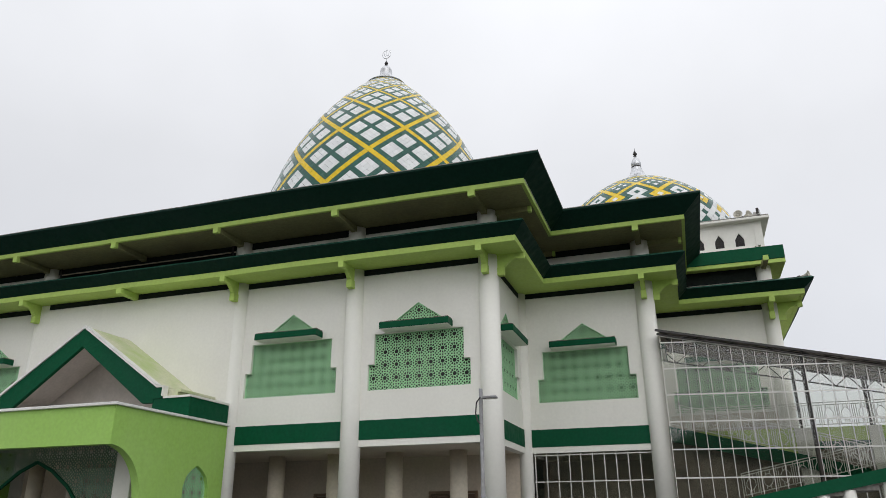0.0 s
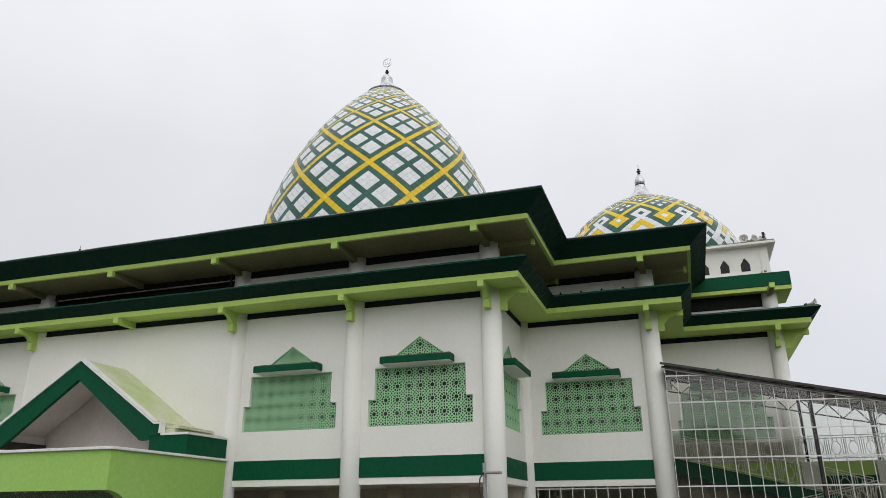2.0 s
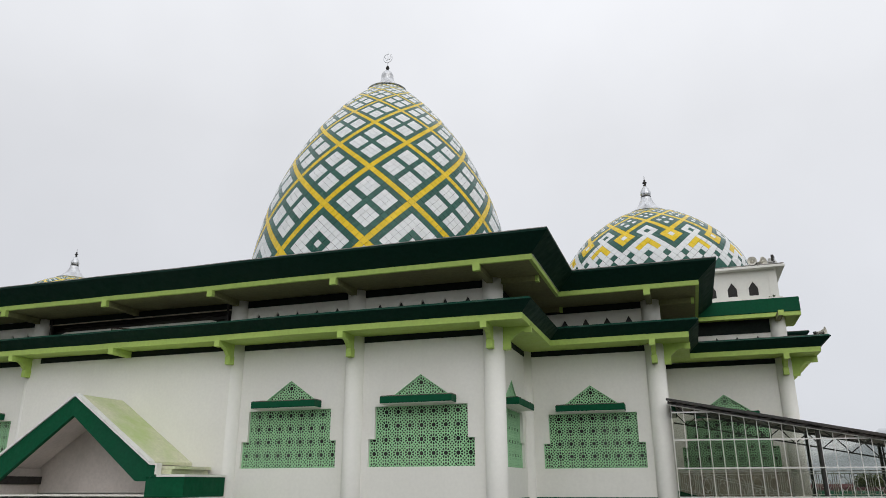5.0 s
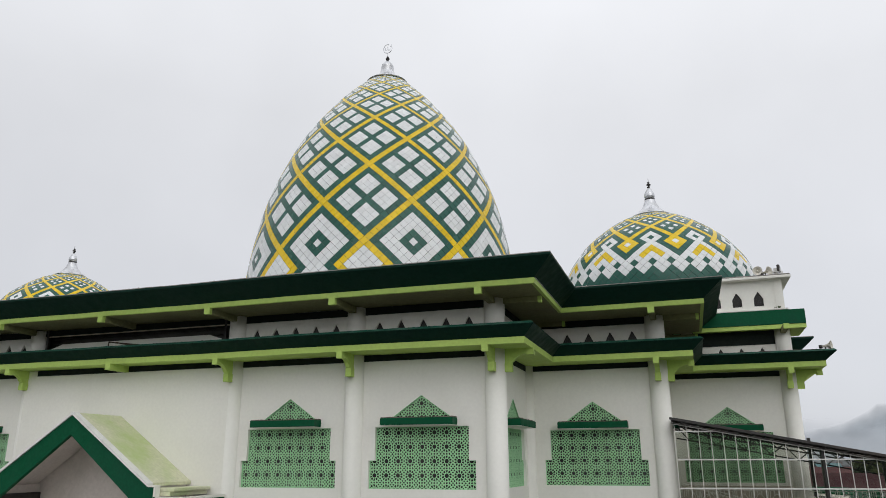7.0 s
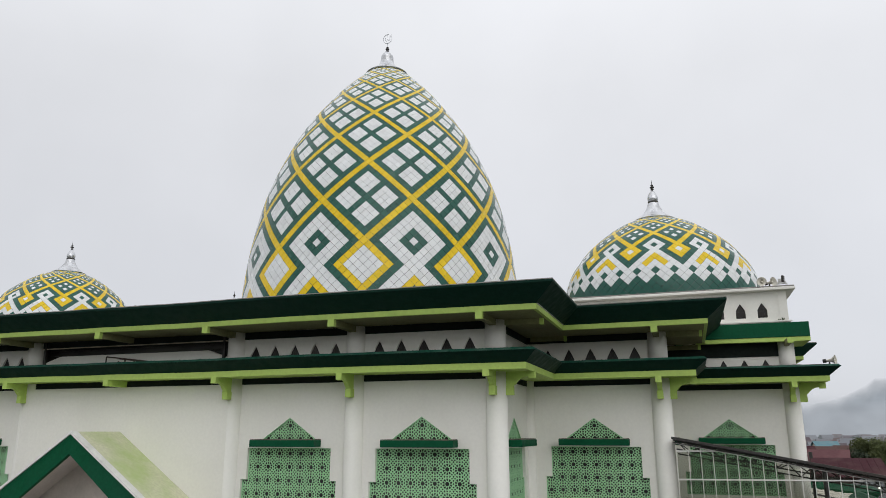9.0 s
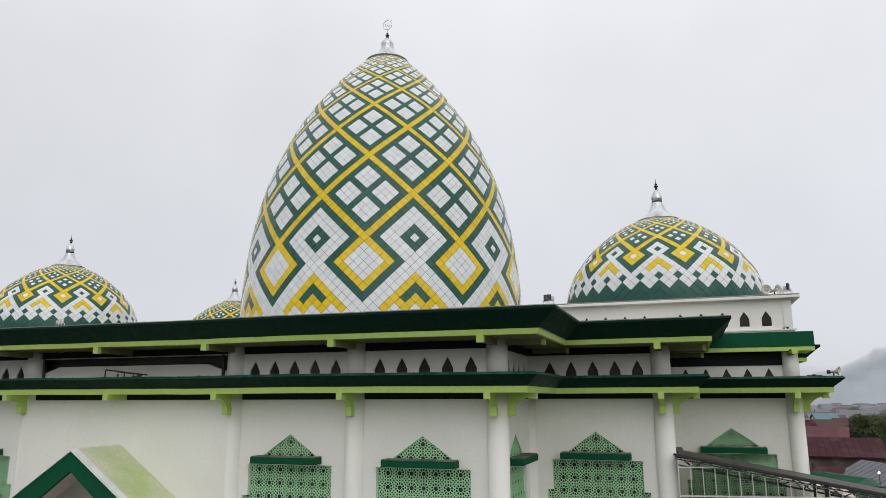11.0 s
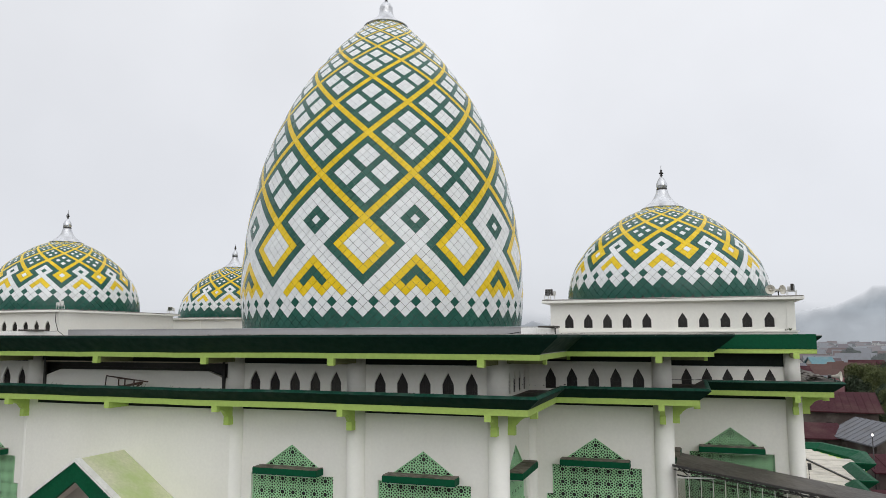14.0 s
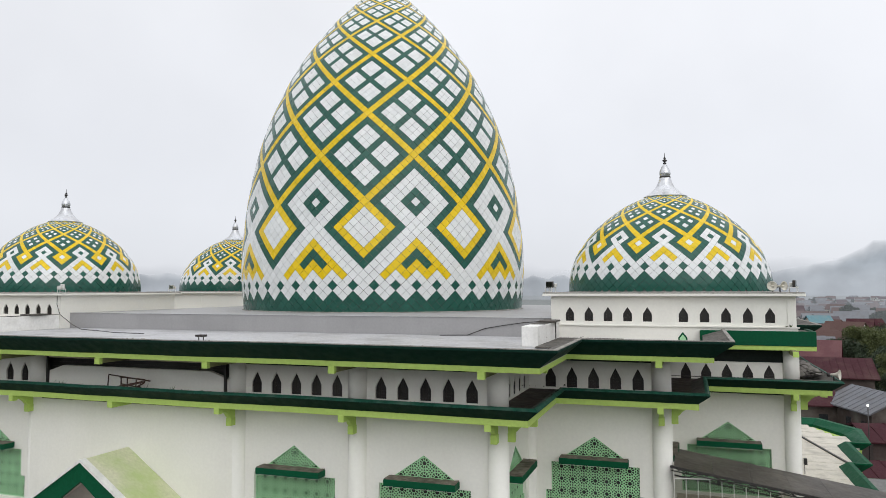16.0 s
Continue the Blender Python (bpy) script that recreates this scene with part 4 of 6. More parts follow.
def finial(parent, centre, r, z, h, bulb_r, emblem):
    """Flared cap that swells into a bulb, with a dark beaded spike; h is the height of cap and bulb."""
    if emblem:
        prof = [(r * 1.10, z - 0.06), (r * 1.13, z + 0.03), (r * 1.06, z + 0.10), (r * 0.86, z + 0.16 * h), (r * 0.58, z + 0.30 * h), (r * 0.40, z + 0.48 * h), (r * 0.34, z + 0.66 * h), (r * 0.33, z + 0.78 * h), (r * 0.22, z + 0.92 * h), (r * 0.08, z + h)]
        cap = part("cap", revolve(bmesh.new(), smooth_profile(prof, 40), 32, centre), FINIAL, parent, "weathered silver flared cap")
    else:
        prof = [(r * 1.06, z - 0.05), (r * 1.10, z + 0.03), (r * 1.02, z + 0.07), (r * 0.78, z + 0.14 * h), (r * 0.52, z + 0.28 * h), (r * 0.36, z + 0.44 * h), (r * 0.28, z + 0.58 * h)]
        cap = part("cap", revolve(bmesh.new(), smooth_profile(prof, 40), 32, centre), FINIAL, parent, "weathered silver flared cap")
        zb = z + 0.58 * h
        part("collar", revolve(bmesh.new(), [(bulb_r * 0.86, zb - 0.02), (bulb_r * 0.98, zb), (bulb_r * 0.98, zb + 0.07), (bulb_r * 0.86, zb + 0.09)], 24, centre), DARK_METAL, cap)
        zb += 0.08
        hb = z + h - zb
        part("bulb", revolve(bmesh.new(), smooth_profile([(bulb_r * 0.85, zb), (bulb_r, zb + 0.22 * hb), (bulb_r * 0.92, zb + 0.45 * hb), (bulb_r * 0.6, zb + 0.74 * hb), (bulb_r * 0.2, zb + hb)], 24), 24, centre), FINIAL, cap)
    s0 = z + h - 0.02
    k = 1.35 if emblem else 1.0
    part("spike", revolve(bmesh.new(), [(0.03 * k, s0), (0.10 * k, s0 + 0.06 * k), (0.03 * k, s0 + 0.12 * k), (0.12 * k, s0 + 0.17 * k), (0.12 * k, s0 + 0.22 * k), (0.03 * k, s0 + 0.27 * k), (0.08 * k, s0 + 0.32 * k), (0.02 * k, s0 + 0.38 * k), (0.008 * k, s0 + 0.62 * k)], 12, centre), DARK_METAL, cap)
    if emblem:
        bm = bmesh.new()
        zc = s0 + 1.25

        def stroke(pts, w):
            for a, b in zip(pts, pts[1:]):
                tube(bm, (centre[0] + a[0], centre[1], zc + a[1]), (centre[0] + b[0], centre[1], zc + b[1]), w, 5)
        stroke([(0.39 * math.cos(radians(a)), 0.42 * math.sin(radians(a))) for a in range(75, 420, 15)], 0.03)
        stroke([(-0.19, 0.11), (-0.22, -0.08), (-0.09, -0.19), (0.0, -0.04), (0.0, 0.33)], 0.03)
        stroke([(0.0, -0.04), (0.10, -0.19), (0.22, -0.08), (0.21, 0.15), (0.33, 0.37)], 0.03)
        stroke([(0.0, -0.42), (0.0, -0.85)], 0.03)
        stroke([(0.02, 0.42), (0.02, 0.66)], 0.018)
        part("emblem", bm, FINIAL, cap, "thin metal ring emblem")


MAIN_PROFILE = [(10.22, 13.68), (10.40, 15.6), (10.42, 17.0), (10.30, 19.05), (9.90, 22.06), (9.12, 25.5), (7.95, 28.6), (6.4, 31.6), (4.15, 34.7), (2.22, 36.75), (1.55, 37.35)]
main_dome, top = dome("main_dome", "tall egg-shaped dome with a yellow and green diamond tile lattice", (X0, Y0), MAIN_PROFILE, 100, 10.58, main_colour, radians(16.4), 300, (5.0, 9.0, radians(0), radians(47)))
finial(main_dome, (X0, Y0), top[0], top[1], 2.2, 0.5, True)
SMALL = [(1.0, 0.0), (0.998, 0.10), (0.972, 0.22), (0.91, 0.36), (0.84, 0.455), (0.745, 0.567), (0.625, 0.667), (0.50, 0.755), (0.365, 0.83), (0.20, 0.894)]
R_S = 5.07
for sx, sy in ((1, -1), (-1, -1), (-1, 1), (1, 1)):
    c = tower_centre(sx, sy)
    d, top = dome("small_dome", "low rounded dome with green, white and yellow diamond tiles", c, [(R_S * r, 14.93 + R_S * 1.10 * z) for r, z in SMALL], 72, 6.8, small_colour, radians(15),
                  300 if (sx, sy) == (1, -1) else 0, (0.5, 6.5, radians(-38), radians(38)))
    finial(d, c, top[0], top[1], 1.80, 0.29, False)


# ---- ground ----
GRASS = material("damp_ground", (0.06, 0.07, 0.045), 0.9, grain=0.2, grain_scale=2, stain=0.3, stain_scale=0.1, dirt=(0.10, 0.085, 0.065))
PAVE = material("wet_concrete_paving", (0.115, 0.115, 0.11), 0.6, grain=0.1, stain=0.2)
TOWN_Z = -4.0                                # the town lies a little lower than the mosque's forecourt
bm = bmesh.new()
gx = [-2600, -700, -200, -70, 16, 22, 60, 200, 700, 2600]
gy = [-600, -200, -60, 20, 66, 74, 120, 300, 900, 4200]
grid = [[bm.verts.new((x, y, -0.06 if (x <= 16 and y <= 66 and x >= -200) else TOWN_Z - 0.05)) for y in gy] for x in gx]
for i in range(len(gx) - 1):
    for j in range(len(gy) - 1):
        bm.faces.new((grid[i][j], grid[i + 1][j], grid[i + 1][j + 1], grid[i][j + 1]))
tagged(part("ground", bm, GRASS), "damp green and brown open ground", "ground", kind="structure")
tagged(part("pavement", box(bmesh.new(), -60, 15.5, -20, 65.5, -0.05, 0.0), PAVE), "wet grey concrete forecourt round the mosque", "pavement", kind="structure")

# low walls and the lower side decks on the roof
SCREED = material("dirty_roof_screed", (0.42, 0.40, 0.37), 0.7, grain=0.15, stain=0.4, stain_scale=1.1, dirt=(0.10, 0.095, 0.085), bump=0.4)
STAINED_WHITE = material("stained_white_paint", (0.80, 0.79, 0.76), 0.8, grain=0.04, stain=0.10, stain_scale=1.5, streak=0.12, dirt=(0.30, 0.28, 0.24), bump=0.2)
for side in (-1, 1):
    xa, xb = sorted((X0 + side * 15.12, X0 + side * 15.80))
    ya, yb = 29.0, 34.2
    blk = part("parapet", box(bmesh.new(), xa, xb, ya, yb, Z_DECK, 13.56, 0.012), STAINED_WHITE, mosque, "low stained white parapet wall")
    bm = box(bmesh.new(), xa + 0.02, xb - 0.02, ya + 1.6, yb - 0.02, 13.563, 13.585)
    box(bm, xa + 0.12, xb + 0.20, 31.9, 33.3, 13.588, 13.67, 0.015)
    part("parapet_top", bm, DIRTY_CEMENT, blk, "broken mouldy cement cap")
    if side > 0:
        part("drip_stain", box(bmesh.new(), xb + 0.003, xb + 0.03, 33.0, 33.15, Z_DECK, 13.57), DIRTY_CEMENT, blk)
    xa, xb = sorted((X0 + side * 16.704, X0 + side * 22.0))
    part("roof_screed", box(bmesh.new(), xa, xb, 27.6, 34.2, 12.645, 12.73), SCREED, mosque, "dirty cement roof screed")
    xa, xb = sorted((X0 + side * 15.83, X0 + side * 18.8))
    part("kerb", box(bmesh.new(), xa, xb, 28.2, 34.0, 12.734, 12.80, 0.02), DIRTY_CEMENT, mosque, "mouldy cement kerb")

jb = thing("junction_box", "small black box fixed high on a white column", "box", at=(4.62, 34.2, 7.6))
part("case", box(bmesh.new(), 4.57, 4.70, 34.12, 34.28, 7.6, 7.86, 0.01), DARK_METAL, jb)
part("conduit", tube(bmesh.new(), (4.60, 34.2, 7.2), (4.60, 34.2, 7.6), 0.015), DARK_METAL, jb)

# ---- entrance porch ----
niche = part("niche", prism(bmesh.new(), [(-0.22, 12.9), (0.22, 12.9), (0.22, 13.3), (0, 13.56), (-0.22, 13.3)], lambda u, z: Vector((-0.22 + 0.9 * u, 34.18, z - 0.42)), (0, 0.08, 0)), DARK_GREEN, mosque, "small pointed green niche")
part("niche_panel", prism(bmesh.new(), [(-0.15, 12.9), (0.15, 12.9), (0.15, 13.27), (0, 13.45), (-0.15, 13.27)], lambda u, z: Vector((-0.22 + 0.9 * u, 34.16, z - 0.42)), (0, 0.016, 0)), SCREEN_GREEN, niche)
porch = thing("entrance_porch", "apple green porch with lattice arch and steep gabled canopy", "porch", at=(X0, 20.0, 0))
PX = 5.2                                    # half width
PY = 17.8
for s in (-1, 1):
    xw = X0 + s * PX
    dx = -s * 0.28
    yc = 22.1
    half = 0.70
    arch_l = [(yc - half, 0.9), (yc - half, 2.75), (yc - half * 0.8, 3.1), (yc - half * 0.42, 3.32), (yc, 3.47)]
    arch_r = [(2 * yc - a, z) for a, z in arch_l][::-1]
    notch = [(19.35, 0.0)] + [(PY + 1.55 * math.cos(radians(a)), 2.14 + 1.68 * math.sin(radians(a))) for a in range(0, 91, 6)]
    bm = bmesh.new()
    to3 = lambda u, z: Vector((xw, u, z))
    prism(bm, notch + [(PY, 4.97), (yc, 4.97)] + arch_l[::-1] + [(yc, 0.9), (yc, 0.0)], to3, (dx, 0, 0))
    prism(bm, [(yc, 0.0), (yc, 0.9)] + [arch_r[-1]] + arch_r[::-1][1:] + [(yc, 4.97), (23.62, 4.97), (23.62, 0.0)], to3, (dx, 0, 0))
    bmesh.ops.recalc_face_normals(bm, faces=list(bm.faces))
    part("side_wall", bm, PORCH_GREEN, porch)
    part("coping", box(bmesh.new(), xw - 0.10, xw + 0.10, PY - 0.1, 23.62, 4.974, 5.06, 0.01), STAINED_WHITE, porch, "stained white coping")
    lat = lattice(cells_of([CELL_W * k for k in range(-2, 3)], [0.9 + CELL_H * (k + 0.5) for k in range(6)]),
                  lambda x, z: abs(x) < half and z < 3.47 - 0.5 * abs(x))
    lo = part("lattice_panel", lat, SCREEN_GREEN, porch, "mint green pointed lattice window")
    lo.matrix_basis = Matrix.Translation((xw + dx * 0.45, yc, 0)) @ Matrix.Rotation(math.pi / 2, 4, "Z")
part("front_beam", box(bmesh.new(), X0 - PX + 0.28, X0 + PX - 0.28, PY, PY + 0.3, 3.82, 4.97), PORCH_GREEN, porch)
part("coping", box(bmesh.new(), X0 - PX + 0.102, X0 + PX - 0.102, PY - 0.1, PY + 0.22, 4.974, 5.06, 0.01), STAINED_WHITE, porch, "stained white coping")
part("porch_ceiling", box(bmesh.new(), X0 - PX + 0.28, X0 + PX - 0.28, PY + 0.3, 23.6, 4.3, 4.45), SHADE_WALL, porch)
part("porch_deck", box(bmesh.new(), X0 - PX + 0.28, X0 + PX - 0.28, PY + 0.3, 23.6, 4.7, 4.9), CEMENT, porch)
for dx in (-2.6, -1.9):
    part("mark", box(bmesh.new(), X0 - 0.2 + dx, X0 + 0.3 + dx, PY - 0.012, PY - 0.002, 4.52, 4.56), DARK_METAL, porch)
# lattice spandrel with a pointed doorway
cut = [(-2.6, 0.0), (-2.6, 1.2), (-2.2, 2.0), (-1.5, 2.75), (-0.7, 3.3), (0.0, 3.6), (0.7, 3.3), (1.5, 2.75), (2.2, 2.0), (2.6, 1.2), (2.6, 0.0)]


def inside_arch(x, z):
    x = abs(x)
    if x > 2.6:
        return False
    top = np.interp(x, [0, 0.7, 1.5, 2.2, 2.6], [3.6, 3.3, 2.75, 2.0, 1.2])
    return z < top


spa = lattice(cells_of([CELL_W * k for k in range(-9, 10)], [0.3 + CELL_H * (k + 0.5) for k in range(9)]), lambda x, z: abs(x) < 3.6 and z < 4.3 and not inside_arch(x, z))
# Mint screen colour darkened to grey green for the shade inside the porch.
lo = part("spandrel_lattice", spa, material("shaded_mint_screen", (0.15, 0.235, 0.16), 0.7, grain=0.05, stain=0.15), porch, "lattice round a pointed doorway, mint greyed for the porch shade")
lo.matrix_basis = Matrix.Translation((X0, 20.2, 0))
bm = bmesh.new()
for a, b in zip(cut, cut[1:]):
    bar(bm, (X0 + a[0], 20.18, a[1]), (X0 + b[0], 20.18, b[1]), 0.07, 0.10)
part("doorway_trim", bm, DARK_GREEN, porch, "dark pointed doorway trim")
for s in (-1, 1):
    xa, xb = sorted((X0 + s * 3.62, X0 + s * 4.3))
    part("pier", box(bmesh.new(), xa, xb, 19.9, 20.5, 0, 4.3, 0.02), WHITE, porch)

# gabled canopy over the porch
canopy = part("canopy_slab", box(bmesh.new(), X0 - 5.05, X0 + 5.05, 21.38, 23.6, 5.10, 5.16), WHITE, porch)
for run in ([(X0 - 5.1, 23.6), (X0 - 5.1, 21.35), (X0 - 3.6, 21.35)], [(X0 + 3.6, 21.35), (X0 + 5.1, 21.35), (X0 + 5.1, 23.6)]):
    part("canopy_fascia", sweep(bmesh.new(), run, [(0.0, 5.08), (0.08, 5.08), (0.08, 5.74), (0.0, 5.74)]), DARK_GREEN, canopy, "dark green canopy fascia")
part("canopy_lip", sweep(bmesh.new(), [(X0 - 5.1, 23.6), (X0 - 5.1, 21.35), (X0 - 4.05, 21.35)], [(-0.2, 5.744), (0.12, 5.744), (0.12, 5.82), (-0.2, 5.82)]), WHITE, canopy)
part("canopy_lip", sweep(bmesh.new(), [(X0 + 4.05, 21.35), (X0 + 5.1, 21.35), (X0 + 5.1, 23.6)], [(-0.2, 5.744), (0.12, 5.744), (0.12, 5.82), (-0.2, 5.82)]), WHITE, canopy)
GABLE_GREY = material("grey_gable_plaster", (0.64, 0.58, 0.54), 0.8, grain=0.04, stain=0.2)
AP, EV, GX = 8.68, 6.24, 3.62               # apex height, eave height and half width of the gable
sl = (AP - EV) / GX
for s in (-1, 1):
    bm = bmesh.new()
    prism(bm, [(0, AP), (GX, EV), (GX, 5.60), (GX - 0.45, 5.60), (0, AP - 0.74)], lambda u, z: Vector((X0 + s * u, 21.24, z)), (0, 0.16, 0))
    bmesh.ops.recalc_face_normals(bm, faces=list(bm.faces))
    part("barge_board", bm, DARK_GREEN, canopy, "dark green barge board")
    bm = bmesh.new()
    prism(bm, [(0, AP + 0.08), (GX + 0.1, EV + 0.02), (GX + 0.1, EV - 0.08), (0, AP - 0.03)], lambda u, z: Vector((X0 + s * u, 21.18, z)), (0, 0.3, 0))
    bmesh.ops.recalc_face_normals(bm, faces=list(bm.faces))
    part("verge", bm, STAINED_WHITE, canopy, "white verge strip")
    bm = bmesh.new()
    prism(bm, [(0, AP + 0.05), (GX, EV + 0.03), (GX, EV - 0.08), (0, AP - 0.05)], lambda u, z: Vector((X0 + s * u, 21.42, z)), (0, 2.24, 0))
    bmesh.ops.recalc_face_normals(bm, faces=list(bm.faces))
    part("roof_slope", bm, PORCH_ROOF, canopy, "pale roof slope with green moss stains")
    bm = bmesh.new()
    prism(bm, [(0, AP - 0.07), (GX - 0.05, EV - 0.07), (GX - 0.05, EV - 0.13), (0, AP - 0.13)], lambda u, z: Vector((X0 + s * u, 21.43, z)), (0, 2.0, 0))
    bmesh.ops.recalc_face_normals(bm, faces=list(bm.faces))
    part("gable_lining", bm, GABLE_GREY, canopy, "plain grey gable ceiling")
    part("gable_cheek", box(bmesh.new(), *sorted((X0 + s * 3.47, X0 + s * 3.55)), 21.43, 23.49, 5.165, 6.12), GABLE_GREY, canopy)
    xa, xb = sorted((X0 + s * (GX + 0.002), X0 + s * (GX + 0.36)))
    part("upstand", box(bmesh.new(), xa, xb, 21.24, 21.4, 5.744, 6.14), DARK_GREEN, canopy)
    xc, xd = sorted((X0 + s * (GX + 0.362), X0 + s * (GX + 0.43)))
    bm = box(bmesh.new(), xc, xd, 21.2, 21.46, 5.823, 6.14)
    xc, xd = sorted((X0 + s * (GX + 0.104), X0 + s * (GX + 0.43)))
    box(bm, xc, xd, 21.2, 21.46, 6.142, 6.20)
    part("upstand_trim", bm, WHITE, canopy)
    if s < 0:
        continue
    part("gutter_box", box(bmesh.new(), *sorted((X0 + s * 3.66, X0 + s * 4.42)), 21.52, 23.6, 5.84, 5.99), PORCH_ROOF, canopy)
    part("gutter_cover", box(bmesh.new(), *sorted((X0 + s * 3.66, X0 + s * 4.55)), 21.52, 23.6, 5.994, 6.10, 0.01), PORCH_ROOF, canopy, "pale mossy gutter cover")
part("gable_back", prism(bmesh.new(), [(-3.6, 5.2), (3.6, 5.2), (3.6, 6.15), (0, AP - 0.1), (-3.6, 6.15)], lambda u, z: Vector((X0 + u, 23.5, z)), (0, 0.12, 0)), GABLE_GREY, canopy)

# Dark boxes stand in for the shadow of the gap by the left fascia.
part("gap_shade_box", box(bmesh.new(), X0 - 4.0, X0 - 3.35, 21.45, 23.48, 5.52, 5.82, 0.01), DARK_METAL, canopy, "dark box in place of the gap's shadow inside the gable")
part("gap_shade_box", box(bmesh.new(), X0 - 6.4, X0 - 4.2, 23.3, 23.58, 5.5, 5.83, 0.01), DARK_METAL, canopy)

# ---- glazed stair enclosure beside the mosque ----
lean = thing("glazed_stair_enclosure", "glass and aluminium stair enclosure under a sloping dark roof", "enclosure", at=(4.0, 29.0, 0))
GA, GB, GX0, GY0, GZ0 = 0.19, 0.19, -0.58, 28.55, 8.45
GLEN, GDEP = 11.0, 2.8


def g_at(s, back=0.0, dz=0.0):
    return Vector((GX0 + s, GY0 + GA * s + back, GZ0 - GB * s + dz))


def g_front(s, z):
    return Vector((GX0 + s, GY0 + GA * s, z))


n_sheet = 8
for k in range(n_sheet):
    s0, s1 = GLEN * k / n_sheet + 0.004, GLEN * (k + 1) / n_sheet - 0.004
    bm = bmesh.new()
    q4 = [g_at(s0, -0.20, 0.0), g_at(s1, -0.20, 0.0), g_at(s1, 3.3, -0.08), g_at(s0, 3.3, -0.08)]
    lo4 = [bm.verts.new(v) for v in q4]
    hi4 = [bm.verts.new(v + Vector((0, 0, 0.05))) for v in q4]
    bm.faces.new(lo4[::-1])
    bm.faces.new(hi4)
    for i in range(4):
        bm.faces.new((lo4[i], lo4[(i + 1) % 4], hi4[(i + 1) % 4], hi4[i]))
    part("roof_sheet", bm, ROOF_SHEET, lean, "brown grey weathered roof sheet")
part("eave_bar", bar(bmesh.new(), g_at(-0.14, -0.23, -0.005), g_at(GLEN, -0.23, -0.005), 0.05, 0.085), DARK_METAL, lean, "dark steel bar along the roof edge")
bm = bmesh.new()
bar(bm, g_at(-0.1, -0.16, -0.155), g_at(GLEN, -0.16, -0.155), 0.03, 0.035)
for k in range(18):
    s = GLEN * k / 18
    bar(bm, g_at(s, -0.16, -0.155 if k % 2 else -0.02), g_at(s + GLEN / 18, -0.16, -0.02 if k % 2 else -0.155), 0.025, 0.03)
part("eave_truss", bm, DARK_METAL, lean, "light steel truss along the roof edge")
for back, zt, zl in ((0.14, -0.07, -0.38), (GDEP - 0.1, -0.14, -0.62)):
    bm = bmesh.new()
    bar(bm, g_at(-0.1, back, zt), g_at(GLEN, back, zt), 0.07, 0.07)
    bar(bm, g_at(0.0, back, zl), g_at(GLEN, back, zl), 0.05, 0.05)
    for k in range(22):
        s = GLEN * k / 22
        bar(bm, g_at(s, back, zl if k % 2 else zt), g_at(s + GLEN / 22, back, zt if k % 2 else zl), 0.035, 0.035)
    part("truss", bm, DARK_METAL, lean, "dark steel roof truss")
bm = bmesh.new()
for k in range(12):
    s = 0.3 + k * 0.95
    bar(bm, g_at(s, 0, -0.07), g_at(s, 3.2, -0.14), 0.05, 0.06)
part("purlins", bm, DARK_METAL, lean)
for s, back, foot, wide in ((4.97, 0.08, 0.0, 0.14), (4.93, GDEP - 0.12, 4.96, 0.10), (7.43, GDEP - 0.5, 4.96, 0.10), (7.55, GDEP - 0.5, 4.96, 0.05), (10.6, 0.08, 0.0, 0.14)):
    p = g_at(s, back, -0.1)
    part("post", bar(bmesh.new(), (p.x, p.y, foot), p, wide, wide), DARK_METAL, lean, "dark steel post")
s = 0.0
while s < GLEN:
    p = g_front(s, 0.0)
    part("mullion", bar(bmesh.new(), p, (p.x, p.y, GZ0 - GB * s - 0.18), 0.022, 0.04), ALU, lean, "bare aluminium mullion")
    s += 0.42
for z in (1, 2, 3, 4, 5, 6, 7, 8):
    s_end = min(GLEN, (GZ0 - 0.19 - z) / GB)
    if s_end > 0.3:
        part("transom", bar(bmesh.new(), g_front(0, z) + Vector((0, -0.03, 0)), g_front(s_end, z) + Vector((0, -0.03, 0)), 0.03, 0.045), ALU, lean, "bare aluminium transom")
part("transom", bar(bmesh.new(), g_front(0, GZ0 - 0.18), g_front(GLEN, GZ0 - 0.18 - GB * GLEN), 0.03, 0.035), ALU, lean)
for z in range(0, 8):
    for c in range(0, 26):
        s0, s1 = c * 0.42 + 0.02, c * 0.42 + 0.40
        zt0, zt1 = min(z + 0.97, GZ0 - 0.20 - GB * s0), min(z + 0.97, GZ0 - 0.20 - GB * s1)
        if zt1 < z + 0.15:
            continue
        bm = bmesh.new()
        prism(bm, [(s0, z + 0.03), (s1, z + 0.03), (s1, zt1), (s0, zt0)], lambda u, zz: g_front(u, zz) + Vector((0, 0.01, 0)), (0, 0.008, 0))
        pane = part("pane", bm, GLASS, lean)
        pane.visible_shadow = False

# glazing of the open bay under the second step
bayglass = thing("bay_glazing", "dark glazed screen with thin aluminium bars under the green band", "glazing", at=(-3.6, YB, 0))
for k in range(11):
    x = -5.85 + k * 0.45
    part("mullion", box(bmesh.new(), x - 0.016, x + 0.016, YB + 0.08, YB + 0.12, 0, 4.18), ALU, bayglass)
for z in (1.0, 2.0, 3.0, 4.0):
    part("transom", box(bmesh.new(), -5.9, -1.3, YB + 0.07, YB + 0.13, z - 0.02, z + 0.02), ALU, bayglass)
pane = part("pane", box(bmesh.new(), -5.9, -1.3, YB + 0.14, YB + 0.15, 0.02, 4.15), GLASS, bayglass)
pane.visible_shadow = False

